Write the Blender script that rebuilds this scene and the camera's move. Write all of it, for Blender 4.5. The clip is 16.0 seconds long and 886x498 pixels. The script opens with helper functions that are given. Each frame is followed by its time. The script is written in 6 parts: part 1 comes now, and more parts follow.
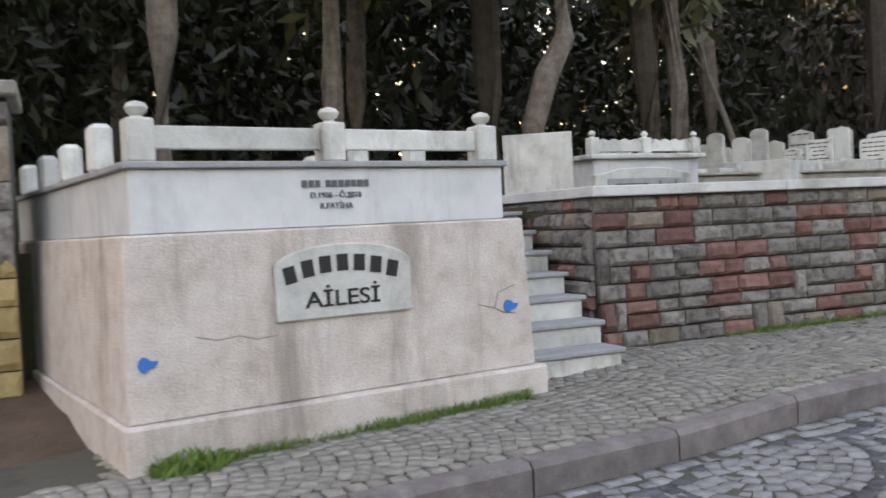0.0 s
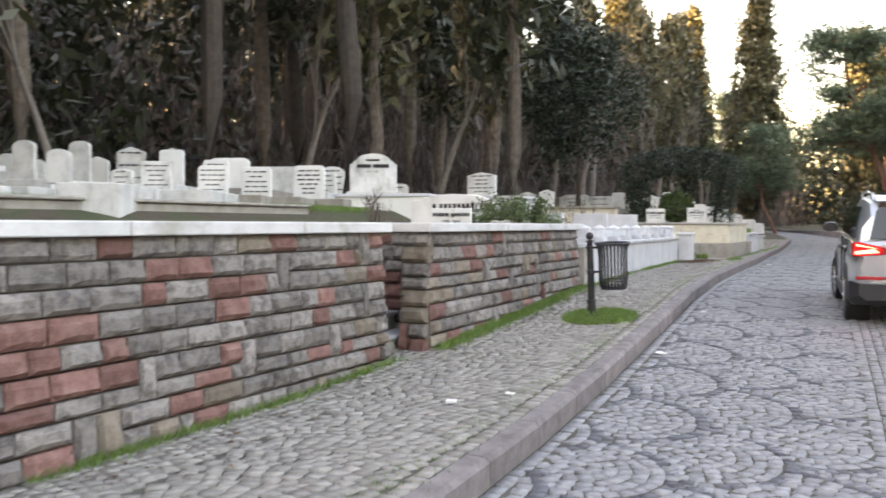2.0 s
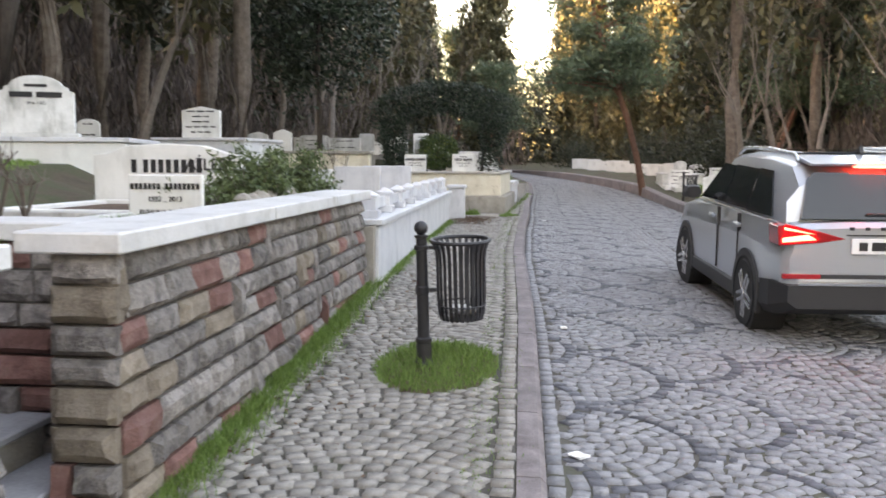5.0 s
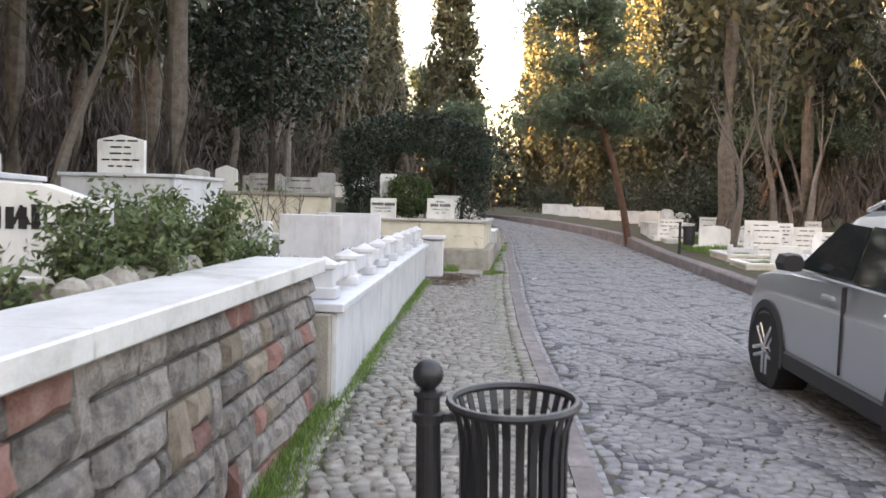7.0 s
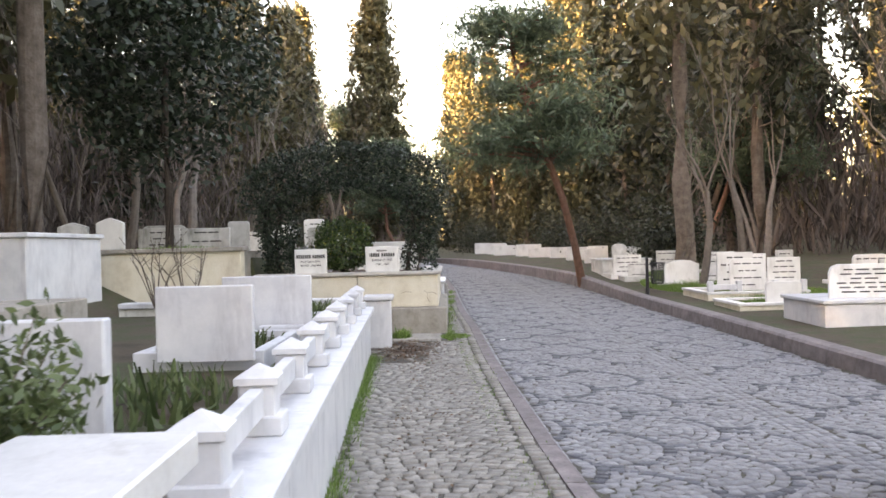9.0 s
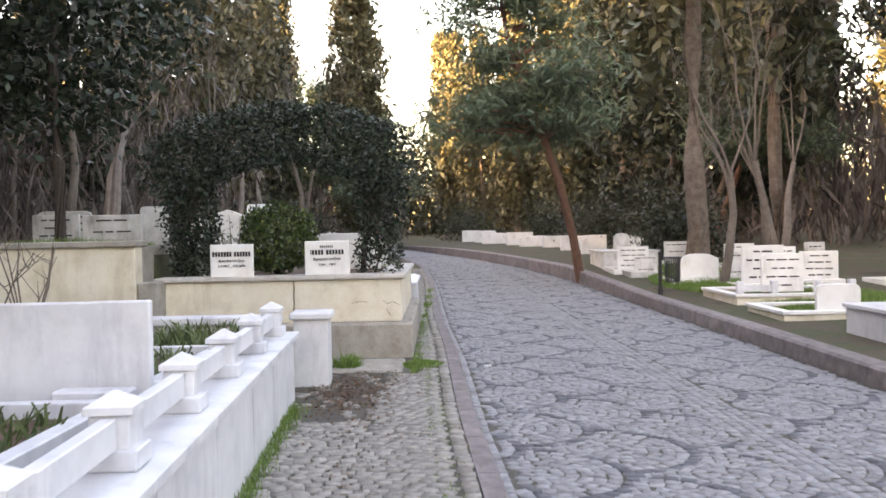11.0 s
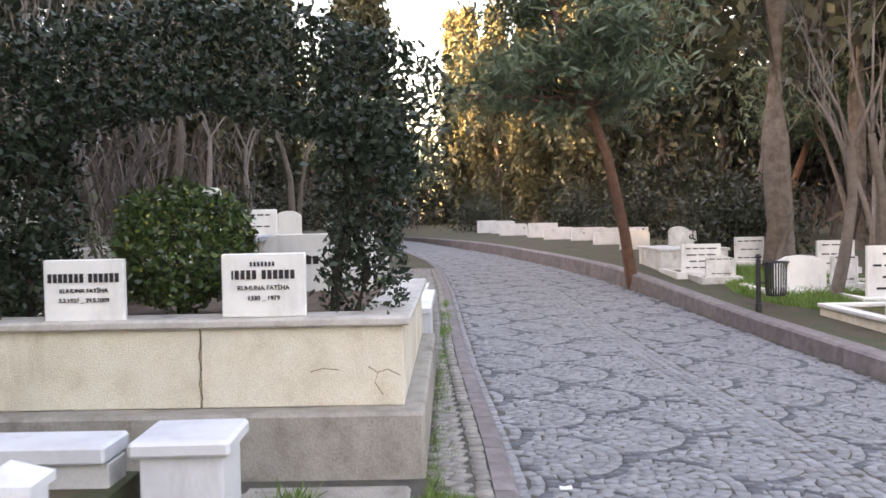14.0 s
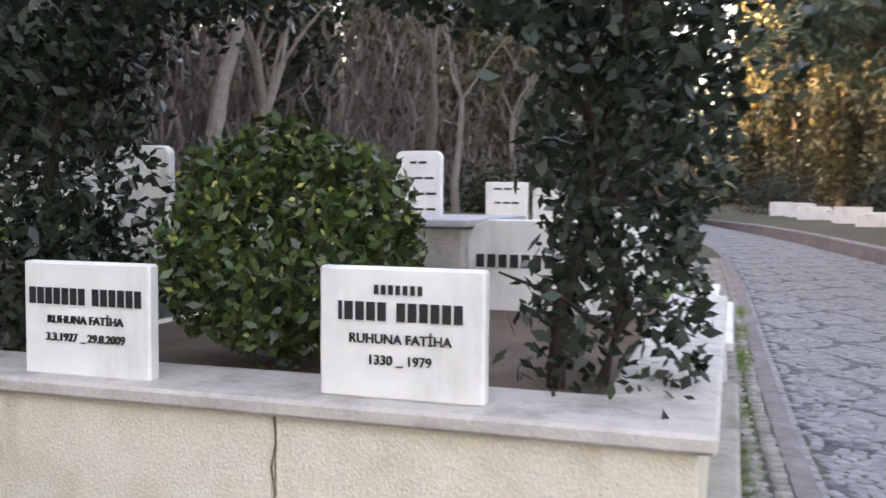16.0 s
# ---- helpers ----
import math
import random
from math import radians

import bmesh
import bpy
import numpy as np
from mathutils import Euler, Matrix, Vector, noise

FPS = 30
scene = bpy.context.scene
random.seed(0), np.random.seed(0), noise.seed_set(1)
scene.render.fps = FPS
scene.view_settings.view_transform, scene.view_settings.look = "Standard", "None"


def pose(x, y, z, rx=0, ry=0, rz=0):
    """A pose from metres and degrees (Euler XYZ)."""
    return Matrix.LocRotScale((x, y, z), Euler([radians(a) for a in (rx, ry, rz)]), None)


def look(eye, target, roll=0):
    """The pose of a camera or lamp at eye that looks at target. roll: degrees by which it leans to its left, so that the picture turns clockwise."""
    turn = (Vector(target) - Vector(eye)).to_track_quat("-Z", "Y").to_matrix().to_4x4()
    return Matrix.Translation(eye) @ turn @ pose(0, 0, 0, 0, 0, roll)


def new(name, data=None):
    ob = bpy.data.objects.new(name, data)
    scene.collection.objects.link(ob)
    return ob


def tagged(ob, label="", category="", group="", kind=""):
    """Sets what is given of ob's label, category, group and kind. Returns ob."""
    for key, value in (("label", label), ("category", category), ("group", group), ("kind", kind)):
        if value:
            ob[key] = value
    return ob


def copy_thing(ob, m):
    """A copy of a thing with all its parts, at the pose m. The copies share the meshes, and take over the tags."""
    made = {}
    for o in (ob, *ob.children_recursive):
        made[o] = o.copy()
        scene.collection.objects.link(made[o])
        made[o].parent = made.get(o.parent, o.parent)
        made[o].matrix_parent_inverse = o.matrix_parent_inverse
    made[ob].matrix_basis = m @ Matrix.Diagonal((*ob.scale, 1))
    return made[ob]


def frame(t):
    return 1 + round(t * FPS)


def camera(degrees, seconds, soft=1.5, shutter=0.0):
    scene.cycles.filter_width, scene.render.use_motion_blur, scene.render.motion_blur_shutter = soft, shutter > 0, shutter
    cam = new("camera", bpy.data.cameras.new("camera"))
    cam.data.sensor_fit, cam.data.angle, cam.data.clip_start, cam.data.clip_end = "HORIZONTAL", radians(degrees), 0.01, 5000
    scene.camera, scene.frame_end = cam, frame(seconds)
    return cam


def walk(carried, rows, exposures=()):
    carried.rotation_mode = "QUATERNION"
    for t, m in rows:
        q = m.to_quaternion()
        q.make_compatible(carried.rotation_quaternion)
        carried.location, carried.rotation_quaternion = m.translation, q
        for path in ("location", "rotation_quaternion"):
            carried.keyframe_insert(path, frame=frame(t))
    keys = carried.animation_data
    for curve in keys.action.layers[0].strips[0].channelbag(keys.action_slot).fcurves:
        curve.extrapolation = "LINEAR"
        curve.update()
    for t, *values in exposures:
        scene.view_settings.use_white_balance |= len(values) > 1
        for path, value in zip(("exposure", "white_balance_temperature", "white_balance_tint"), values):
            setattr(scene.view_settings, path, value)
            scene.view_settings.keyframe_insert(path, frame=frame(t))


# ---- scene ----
cam = camera(52.0, 16.0, 1.6, 0.3)
PATH = [
    (0, (0.129, -0.829, 1.674), (0.909, 1.011, 1.619), -2.7),
    (0.5, (0.435, -0.098, 1.774), (1.488, 1.598, 1.658), 0.3),
    (1, (0.993, 0.611, 1.797), (2.435, 1.993, 1.69), -0.0),
    (1.5, (1.528, 1.166, 1.851), (3.158, 2.32, 1.747), 2.8),
    (2, (2.248, 1.616, 1.909), (4.051, 2.48, 1.856), 0.1),
    (2.5, (2.895, 2.009, 1.958), (4.766, 2.715, 1.929), 0.3),
    (3, (3.687, 2.403, 1.967), (5.608, 2.96, 1.939), 0.5),
    (3.5, (4.402, 2.822, 1.987), (6.328, 3.354, 1.894), -0.0),
    (4, (5.191, 3.227, 2.024), (7.125, 3.726, 1.924), -0.8),
    (4.5, (5.821, 3.521, 2.209), (7.777, 3.914, 2.07), 0.1),
    (5, (6.585, 3.692, 2.225), (8.557, 3.96, 2.032), 0.3),
    (5.2, (6.858, 3.743, 2.223), (8.835, 3.956, 2.012), 0.6),
    (7.3, (10.291, 4.441, 2.315), (12.282, 4.62, 2.257), 1.2),
    (7.5, (10.599, 4.495, 2.326), (12.591, 4.667, 2.308), 0.8),
    (8, (11.54, 4.783, 2.371), (13.537, 4.899, 2.365), -0.2),
    (8.5, (12.332, 4.957, 2.399), (14.331, 5.011, 2.392), -1.0),
    (8.7, (12.678, 4.993, 2.385), (14.678, 5.024, 2.384), -1.4),
    (10.8, (16.442, 4.734, 2.471), (18.44, 4.704, 2.41), -0.4),
    (11, (16.782, 4.721, 2.483), (18.782, 4.717, 2.442), -1.2),
    (11.5, (17.605, 4.737, 2.542), (19.605, 4.752, 2.537), -0.3),
    (12, (18.557, 4.719, 2.542), (20.556, 4.681, 2.563), -0.4),
    (12.5, (19.376, 4.782, 2.508), (21.375, 4.832, 2.489), -1.1),
    (13, (20.272, 4.827, 2.557), (22.264, 4.954, 2.437), -1.8),
    (13.5, (21.012, 4.885, 2.537), (23.006, 4.998, 2.436), -0.8),
    (14, (21.834, 4.89, 2.58), (23.833, 4.909, 2.514), -1.1),
    (14.5, (22.621, 4.935, 2.558), (24.62, 4.977, 2.509), -1.4),
    (15, (23.448, 4.965, 2.568), (25.44, 5.134, 2.506), -0.9),
    (15.5, (24.165, 5.068, 2.583), (26.132, 5.419, 2.496), -0.1),
    (16, (24.952, 5.128, 2.603), (26.854, 5.736, 2.486), 0.5),
]
walk(cam, [(t, look(eye, target, roll)) for t, eye, target, roll in PATH], [(0.0, 3.28, 8300, 27), (1.0, 3.46, 8300, 27), (2.0, 4.0, 8400, 27), (5.0, 3.92, 8400, 27), (8.0, 3.95, 8500, 29), (11.0, 4.05, 8300, 31), (14.0, 4.1, 8100, 32), (16.0, 4.1, 7800, 32)])

# ---- sky, sun, exposure ----
world = bpy.data.worlds.new("sky")
scene.world = world
world.use_nodes = True
wn = world.node_tree.nodes
sky = wn.new("ShaderNodeTexSky")
sky.sky_type = "NISHITA"
sky.sun_disc = False
SUN_EL, SUN_AZ = 8.0, 118.0        # azimuth of the sun, degrees anticlockwise from +x
sky.sun_elevation = radians(SUN_EL)
sky.sun_rotation = radians(90.0 - SUN_AZ)
sky.air_density, sky.dust_density, sky.ozone_density = 1.0, 2.5, 0.6
wn["Background"].inputs["Strength"].default_value = 0.15
world.node_tree.links.new(sky.outputs["Color"], wn["Background"].inputs["Color"])
sun_data = bpy.data.lights.new("sun", "SUN")
sun_data.energy, sun_data.angle, sun_data.color = 5.0, radians(0.6), (1.0, 0.72, 0.38)
sun = new("sun", sun_data)
sd = Vector((math.cos(radians(SUN_AZ)) * math.cos(radians(SUN_EL)), math.sin(radians(SUN_AZ)) * math.cos(radians(SUN_EL)), math.sin(radians(SUN_EL))))
sun.matrix_world = look(tuple(sd * 100), (0, 0, 0))

# ---- materials ----


def mat(name, cols, scale=6.0, rough=0.8, bump=0.3, grain=60.0, vary=0.0, island=False, metal=0.0, detail=6.0, contrast=0.25, spec=0.3, stain=None, stain_scale=1.2, speck=0.5, streak=1.0, place=False):
    """A mottled surface: two to four base colours by noise at two scales, fine relief, optional random per piece and stains."""
    m = bpy.data.materials.new(name)
    m.use_nodes = True
    nt = m.node_tree
    b = nt.nodes["Principled BSDF"]
    b.inputs["Roughness"].default_value = rough
    b.inputs["Metallic"].default_value = metal
    b.inputs["Specular IOR Level"].default_value = spec
    tc = nt.nodes.new("ShaderNodeTexCoord")
    info = nt.nodes.new("ShaderNodeNewGeometry" if island else "ShaderNodeObjectInfo")
    rnd = info.outputs["Random Per Island" if island else "Random"]
    co = tc.outputs["Object"]
    if place:
        co = nt.nodes.new("ShaderNodeNewGeometry").outputs["Position"]
    if vary:
        sh = nt.nodes.new("ShaderNodeVectorMath")
        sh.operation = "MULTIPLY_ADD"
        nt.links.new(rnd, sh.inputs[0])
        sh.inputs[1].default_value = (37, 17, 23)
        nt.links.new(co, sh.inputs[2])
        co = sh.outputs[0]
    n1 = nt.nodes.new("ShaderNodeTexNoise")
    n1.inputs["Scale"].default_value, n1.inputs["Detail"].default_value, n1.inputs["Roughness"].default_value = scale, detail, 0.65
    nt.links.new(co, n1.inputs["Vector"])
    n2 = nt.nodes.new("ShaderNodeTexNoise")
    n2.inputs["Scale"].default_value, n2.inputs["Detail"].default_value = grain, 3.0
    nt.links.new(co, n2.inputs["Vector"])
    ramp = nt.nodes.new("ShaderNodeValToRGB")
    el = ramp.color_ramp.elements
    while len(el) < len(cols):
        el.new(0.5)
    for i, c in enumerate(cols):
        el[i].position = 0.5 - contrast + 2 * contrast * i / max(1, len(cols) - 1)
        el[i].color = (*c, 1)
    nt.links.new(n1.outputs["Fac"], ramp.inputs["Fac"])
    out = ramp.outputs["Color"]
    hsv = nt.nodes.new("ShaderNodeHueSaturation")
    ma = nt.nodes.new("ShaderNodeMath")
    ma.operation = "MULTIPLY_ADD"
    nt.links.new(n2.outputs["Fac"], ma.inputs[0])
    ma.inputs[1].default_value, ma.inputs[2].default_value = speck, 1 - speck / 2
    val = ma.outputs[0]
    if vary:
        mv = nt.nodes.new("ShaderNodeMapRange")
        mv.inputs["To Min"].default_value, mv.inputs["To Max"].default_value = 1 - vary, 1 + vary
        nt.links.new(rnd, mv.inputs["Value"])
        mm = nt.nodes.new("ShaderNodeMath")
        mm.operation = "MULTIPLY"
        nt.links.new(val, mm.inputs[0])
        nt.links.new(mv.outputs[0], mm.inputs[1])
        val = mm.outputs[0]
    nt.links.new(val, hsv.inputs["Value"])
    nt.links.new(out, hsv.inputs["Color"])
    out = hsv.outputs["Color"]
    if stain:
        n3 = nt.nodes.new("ShaderNodeTexNoise")
        n3.inputs["Scale"].default_value, n3.inputs["Detail"].default_value, n3.inputs["Roughness"].default_value = stain_scale, 8.0, 0.7
        sq = nt.nodes.new("ShaderNodeVectorMath")
        sq.operation = "MULTIPLY"
        sq.inputs[1].default_value = (1, 1, streak)
        nt.links.new(tc.outputs["Object"], sq.inputs[0])
        nt.links.new(sq.outputs[0], n3.inputs["Vector"])
        r3 = nt.nodes.new("ShaderNodeMapRange")
        r3.inputs["From Min"].default_value, r3.inputs["From Max"].default_value = 0.52, 0.68
        r3.inputs["To Max"].default_value = 0.75
        nt.links.new(n3.outputs["Fac"], r3.inputs["Value"])
        mx = nt.nodes.new("ShaderNodeMix")
        mx.data_type = "RGBA"
        nt.links.new(r3.outputs[0], mx.inputs[0])
        nt.links.new(out, mx.inputs[6])
        mx.inputs[7].default_value = (*stain, 1)
        out = mx.outputs[2]
    nt.links.new(out, b.inputs["Base Color"])
    if bump:
        add = nt.nodes.new("ShaderNodeMath")
        add.operation = "ADD"
        nt.links.new(n1.outputs["Fac"], add.inputs[0])
        nt.links.new(n2.outputs["Fac"], add.inputs[1])
        bp = nt.nodes.new("ShaderNodeBump")
        bp.inputs["Strength"].default_value, bp.inputs["Distance"].default_value = bump, 0.01
        nt.links.new(add.outputs[0], bp.inputs["Height"])
        nt.links.new(bp.outputs[0], b.inputs["Normal"])
    return m


def leaf_mat(name, a, c, rough=0.5, trans=0.15, spec=0.4):
    m = bpy.data.materials.new(name)
    m.use_nodes = True
    nt = m.node_tree
    b = nt.nodes["Principled BSDF"]
    b.inputs["Roughness"].default_value, b.inputs["Specular IOR Level"].default_value = rough, spec
    g = nt.nodes.new("ShaderNodeNewGeometry")
    r = nt.nodes.new("ShaderNodeValToRGB")
    r.color_ramp.elements[0].color, r.color_ramp.elements[1].color = (*a, 1), (*c, 1)
    nt.links.new(g.outputs["Random Per Island"], r.inputs["Fac"])
    nt.links.new(r.outputs["Color"], b.inputs["Base Color"])
    if trans:
        t = nt.nodes.new("ShaderNodeBsdfTranslucent")
        nt.links.new(r.outputs["Color"], t.inputs["Color"])
        mx = nt.nodes.new("ShaderNodeMixShader")
        mx.inputs[0].default_value = trans
        nt.links.new(b.outputs[0], mx.inputs[1])
        nt.links.new(t.outputs[0], mx.inputs[2])
        nt.links.new(mx.outputs[0], nt.nodes["Material Output"].inputs["Surface"])
    return m


def plain(name, col, rough=0.5, metal=0.0, emit=0.0, coat=0.0, trans=0.0):
    m = bpy.data.materials.new(name)
    m.use_nodes = True
    b = m.node_tree.nodes["Principled BSDF"]
    b.inputs["Base Color"].default_value = (*col, 1)
    b.inputs["Roughness"].default_value, b.inputs["Metallic"].default_value = rough, metal
    b.inputs["Coat Weight"].default_value, b.inputs["Transmission Weight"].default_value = coat, trans
    if emit:
        b.inputs["Emission Color"].default_value, b.inputs["Emission Strength"].default_value = (*col, 1), emit
    return m


M_GREY = mat("grey_andesite", [(0.075, 0.067, 0.063), (0.145, 0.13, 0.121), (0.24, 0.217, 0.2), (0.16, 0.145, 0.136)], 11, 0.9, 1.0, 80, vary=0.3, contrast=0.2, place=True)
M_RED = mat("red_stone", [(0.125, 0.062, 0.053), (0.195, 0.1, 0.086), (0.24, 0.148, 0.128)], 9, 0.9, 0.7, 80, vary=0.28, contrast=0.2, place=True)
M_OCHRE = mat("ochre_stone", [(0.13, 0.105, 0.082), (0.2, 0.165, 0.13), (0.26, 0.222, 0.18)], 9, 0.9, 0.7, 80, vary=0.25, contrast=0.2, place=True)
M_YELLOW = mat("yellow_sandstone", [(0.3, 0.22, 0.1), (0.44, 0.33, 0.17)], 8, 0.9, 0.5, 70, vary=0.2, place=True)
M_MORTAR = mat("mortar", [(0.075, 0.07, 0.066), (0.14, 0.132, 0.12)], 12, 0.95, 0.5, 80)
M_CAP = mat("coping_marble", [(0.43, 0.425, 0.415), (0.56, 0.555, 0.545), (0.62, 0.615, 0.61)], 3.5, 0.55, 0.15, 50, stain=(0.3, 0.28, 0.24), stain_scale=2.2, speck=0.2)
M_MARBLE = mat("white_marble", [(0.46, 0.47, 0.5), (0.58, 0.585, 0.6), (0.66, 0.66, 0.67)], 3.0, 0.45, 0.05, 40, stain=(0.36, 0.36, 0.385), stain_scale=2.4, speck=0.08, streak=0.25)
M_OLD = mat("weathered_marble", [(0.36, 0.355, 0.33), (0.55, 0.545, 0.52), (0.66, 0.65, 0.63)], 4.0, 0.7, 0.25, 60, vary=0.15, stain=(0.2, 0.19, 0.16), stain_scale=2.8, speck=0.25, streak=0.3)
M_HEAD = mat("headstone_white", [(0.66, 0.655, 0.63), (0.78, 0.775, 0.75)], 3.0, 0.5, 0.05, 40, vary=0.06, stain=(0.52, 0.51, 0.48), stain_scale=2.4, speck=0.08, streak=0.35)
M_PINK = mat("pinkish_render", [(0.44, 0.37, 0.33), (0.58, 0.51, 0.475), (0.65, 0.59, 0.56)], 5.0, 0.9, 0.7, 70, stain=(0.26, 0.22, 0.19), stain_scale=1.9, contrast=0.22, streak=0.16)
M_CREAM = mat("cream_render", [(0.52, 0.46, 0.35), (0.66, 0.605, 0.49), (0.72, 0.675, 0.57)], 4.0, 0.9, 0.6, 90, stain=(0.42, 0.35, 0.25), stain_scale=1.7, streak=0.3)
M_CONC = mat("grey_concrete", [(0.2, 0.18, 0.155), (0.31, 0.285, 0.25), (0.38, 0.35, 0.31)], 5.0, 0.92, 0.6, 60, stain=(0.14, 0.125, 0.11), stain_scale=1.7, streak=0.5)
M_GTOP = mat("grey_stone_ledge", [(0.26, 0.26, 0.27), (0.36, 0.36, 0.37)], 6, 0.7, 0.2, 50)
M_KERB = mat("kerb_stone", [(0.11, 0.092, 0.09), (0.185, 0.16, 0.157), (0.26, 0.23, 0.222)], 6, 0.85, 0.5, 90, vary=0.12, stain=(0.13, 0.115, 0.115), stain_scale=1.8)
M_SETT = mat("grey_setts", [(0.16, 0.16, 0.165), (0.235, 0.235, 0.242), (0.295, 0.295, 0.3)], 14, 0.72, 0.5, 120, vary=0.17, island=True, spec=0.4)
M_SETT_P = mat("pavement_setts", [(0.17, 0.157, 0.14), (0.255, 0.238, 0.212), (0.32, 0.3, 0.275)], 14, 0.82, 0.5, 120, vary=0.18, island=True)
M_SETT_O = mat("pavement_setts_single", [(0.17, 0.157, 0.14), (0.255, 0.238, 0.212), (0.32, 0.3, 0.275)], 14, 0.82, 0.5, 120, vary=0.18)
M_SETT_D = mat("dark_basalt_setts", [(0.07, 0.072, 0.082), (0.115, 0.118, 0.132)], 14, 0.65, 0.5, 120, vary=0.3, island=True, spec=0.4)
M_BED = mat("joint_sand", [(0.05, 0.046, 0.042), (0.09, 0.083, 0.07), (0.065, 0.074, 0.042)], 3.0, 0.95, 0.6, 60)
M_SOIL = mat("forest_soil", [(0.035, 0.028, 0.02), (0.075, 0.058, 0.04), (0.05, 0.06, 0.028), (0.1, 0.075, 0.05)], 0.9, 0.95, 0.9, 25, contrast=0.2)
M_DIRT = mat("bare_brown_soil", [(0.07, 0.045, 0.032), (0.14, 0.095, 0.07)], 3.5, 0.95, 1.0, 40)
M_BARK = mat("grey_brown_bark", [(0.06, 0.045, 0.036), (0.13, 0.105, 0.088), (0.19, 0.16, 0.135)], 5.0, 0.95, 1.0, 26, vary=0.15)
M_BARK_D = mat("dark_bark", [(0.035, 0.028, 0.024), (0.075, 0.06, 0.05)], 5.0, 0.95, 1.0, 26, vary=0.15)
M_BARK_R = mat("reddish_pine_bark", [(0.1, 0.055, 0.04), (0.2, 0.11, 0.08)], 6.0, 0.95, 1.0, 26)
M_TWIG = mat("pale_twig_bark", [(0.12, 0.1, 0.088), (0.21, 0.18, 0.158)], 6.0, 0.9, 0.5, 30)
M_IRON = mat("black_cast_iron", [(0.012, 0.012, 0.014), (0.022, 0.022, 0.026)], 30, 0.45, 0.15, 90, spec=0.5)
M_LETTER = plain("black_lettering", (0.012, 0.012, 0.013), 0.6)
M_LETTER_G = plain("grey_lettering", (0.1, 0.1, 0.11), 0.6)
M_BLUE = plain("blue_spray_paint", (0.02, 0.16, 0.5), 0.5)
L_CYP = leaf_mat("cypress_leaves", (0.01, 0.016, 0.008), (0.04, 0.046, 0.022), trans=0.08)
L_CYP2 = leaf_mat("cypress_leaves_brownish", (0.04, 0.045, 0.022), (0.115, 0.105, 0.05))
L_PINE = leaf_mat("pine_needles", (0.04, 0.07, 0.042), (0.11, 0.155, 0.09))
L_TWIG = leaf_mat("grey_brown_twigs", (0.06, 0.05, 0.047), (0.17, 0.143, 0.13), 0.9, 0.0, 0.1)
L_FALLEN = leaf_mat("fallen_brown_leaves", (0.06, 0.03, 0.018), (0.17, 0.1, 0.06), 0.8, 0.05, 0.2)
L_DARK = leaf_mat("dark_glossy_leaves", (0.008, 0.016, 0.009), (0.028, 0.046, 0.026), 0.42, 0.08, 0.35)
L_BUSH = leaf_mat("variegated_leaves", (0.014, 0.035, 0.01), (0.07, 0.12, 0.03), 0.35, 0.12, 0.5)
L_YEL = leaf_mat("yellow_leaves", (0.2, 0.22, 0.04), (0.35, 0.34, 0.09), 0.45, 0.2)
L_OLEA = leaf_mat("grey_green_leaves", (0.035, 0.06, 0.02), (0.13, 0.17, 0.07), 0.5, 0.2)
L_GRASS = leaf_mat("grass_blades", (0.07, 0.14, 0.025), (0.19, 0.29, 0.075), 0.6, 0.25)

# ---- mesh helpers ----


def thing(name, m=None, label="", category="", group="", kind=""):
    e = new(name)
    e.matrix_basis = m if m is not None else Matrix()
    return tagged(e, label, category, group, kind)


def put_mesh(name, me, material, parent, label=""):
    ob = new(name, me)
    if material is not None and not me.materials:
        me.materials.append(material)
    ob.parent = parent
    if label:
        ob["label"] = label
    return ob


def part(name, bm, material, parent, label="", smooth=False):
    me = bpy.data.meshes.new(name)
    bmesh.ops.recalc_face_normals(bm, faces=bm.faces)
    for ed in bm.edges if smooth else ():
        ed.smooth = ed.calc_face_angle(0) < 0.55
    bm.to_mesh(me)
    bm.free()
    if smooth:
        me.polygons.foreach_set("use_smooth", [True] * len(me.polygons))
    return put_mesh(name, me, material, parent, label)


def box(x0, x1, y0, y1, z0, z1, bevel=0.0, bm=None, seg=1):
    one = bmesh.new()
    bmesh.ops.create_cube(one, size=1.0)
    for v in one.verts:
        v.co = Vector((x0 + (v.co.x + 0.5) * (x1 - x0), y0 + (v.co.y + 0.5) * (y1 - y0), z0 + (v.co.z + 0.5) * (z1 - z0)))
    if bevel:
        bmesh.ops.bevel(one, geom=one.edges[:], offset=bevel, segments=seg, profile=0.5, affect="EDGES")
    return join(bm, one)


def join(bm, one):
    if bm is None:
        return one
    me = bpy.data.meshes.new("scratch")
    one.to_mesh(me)
    one.free()
    bm.from_mesh(me)
    bpy.data.meshes.remove(me)
    return bm


def lathe(profile, seg=16, bm=None, at=(0, 0, 0)):
    bm = bm or bmesh.new()
    rings = []
    for r, z in profile:
        rings.append([bm.verts.new((at[0] + r * math.cos(2 * math.pi * i / seg), at[1] + r * math.sin(2 * math.pi * i / seg), at[2] + z)) for i in range(seg)])
    for a, b in zip(rings, rings[1:]):
        for i in range(seg):
            bm.faces.new((a[i], a[(i + 1) % seg], b[(i + 1) % seg], b[i]))
    bm.faces.new(rings[0][::-1])
    bm.faces.new(rings[-1])
    return bm


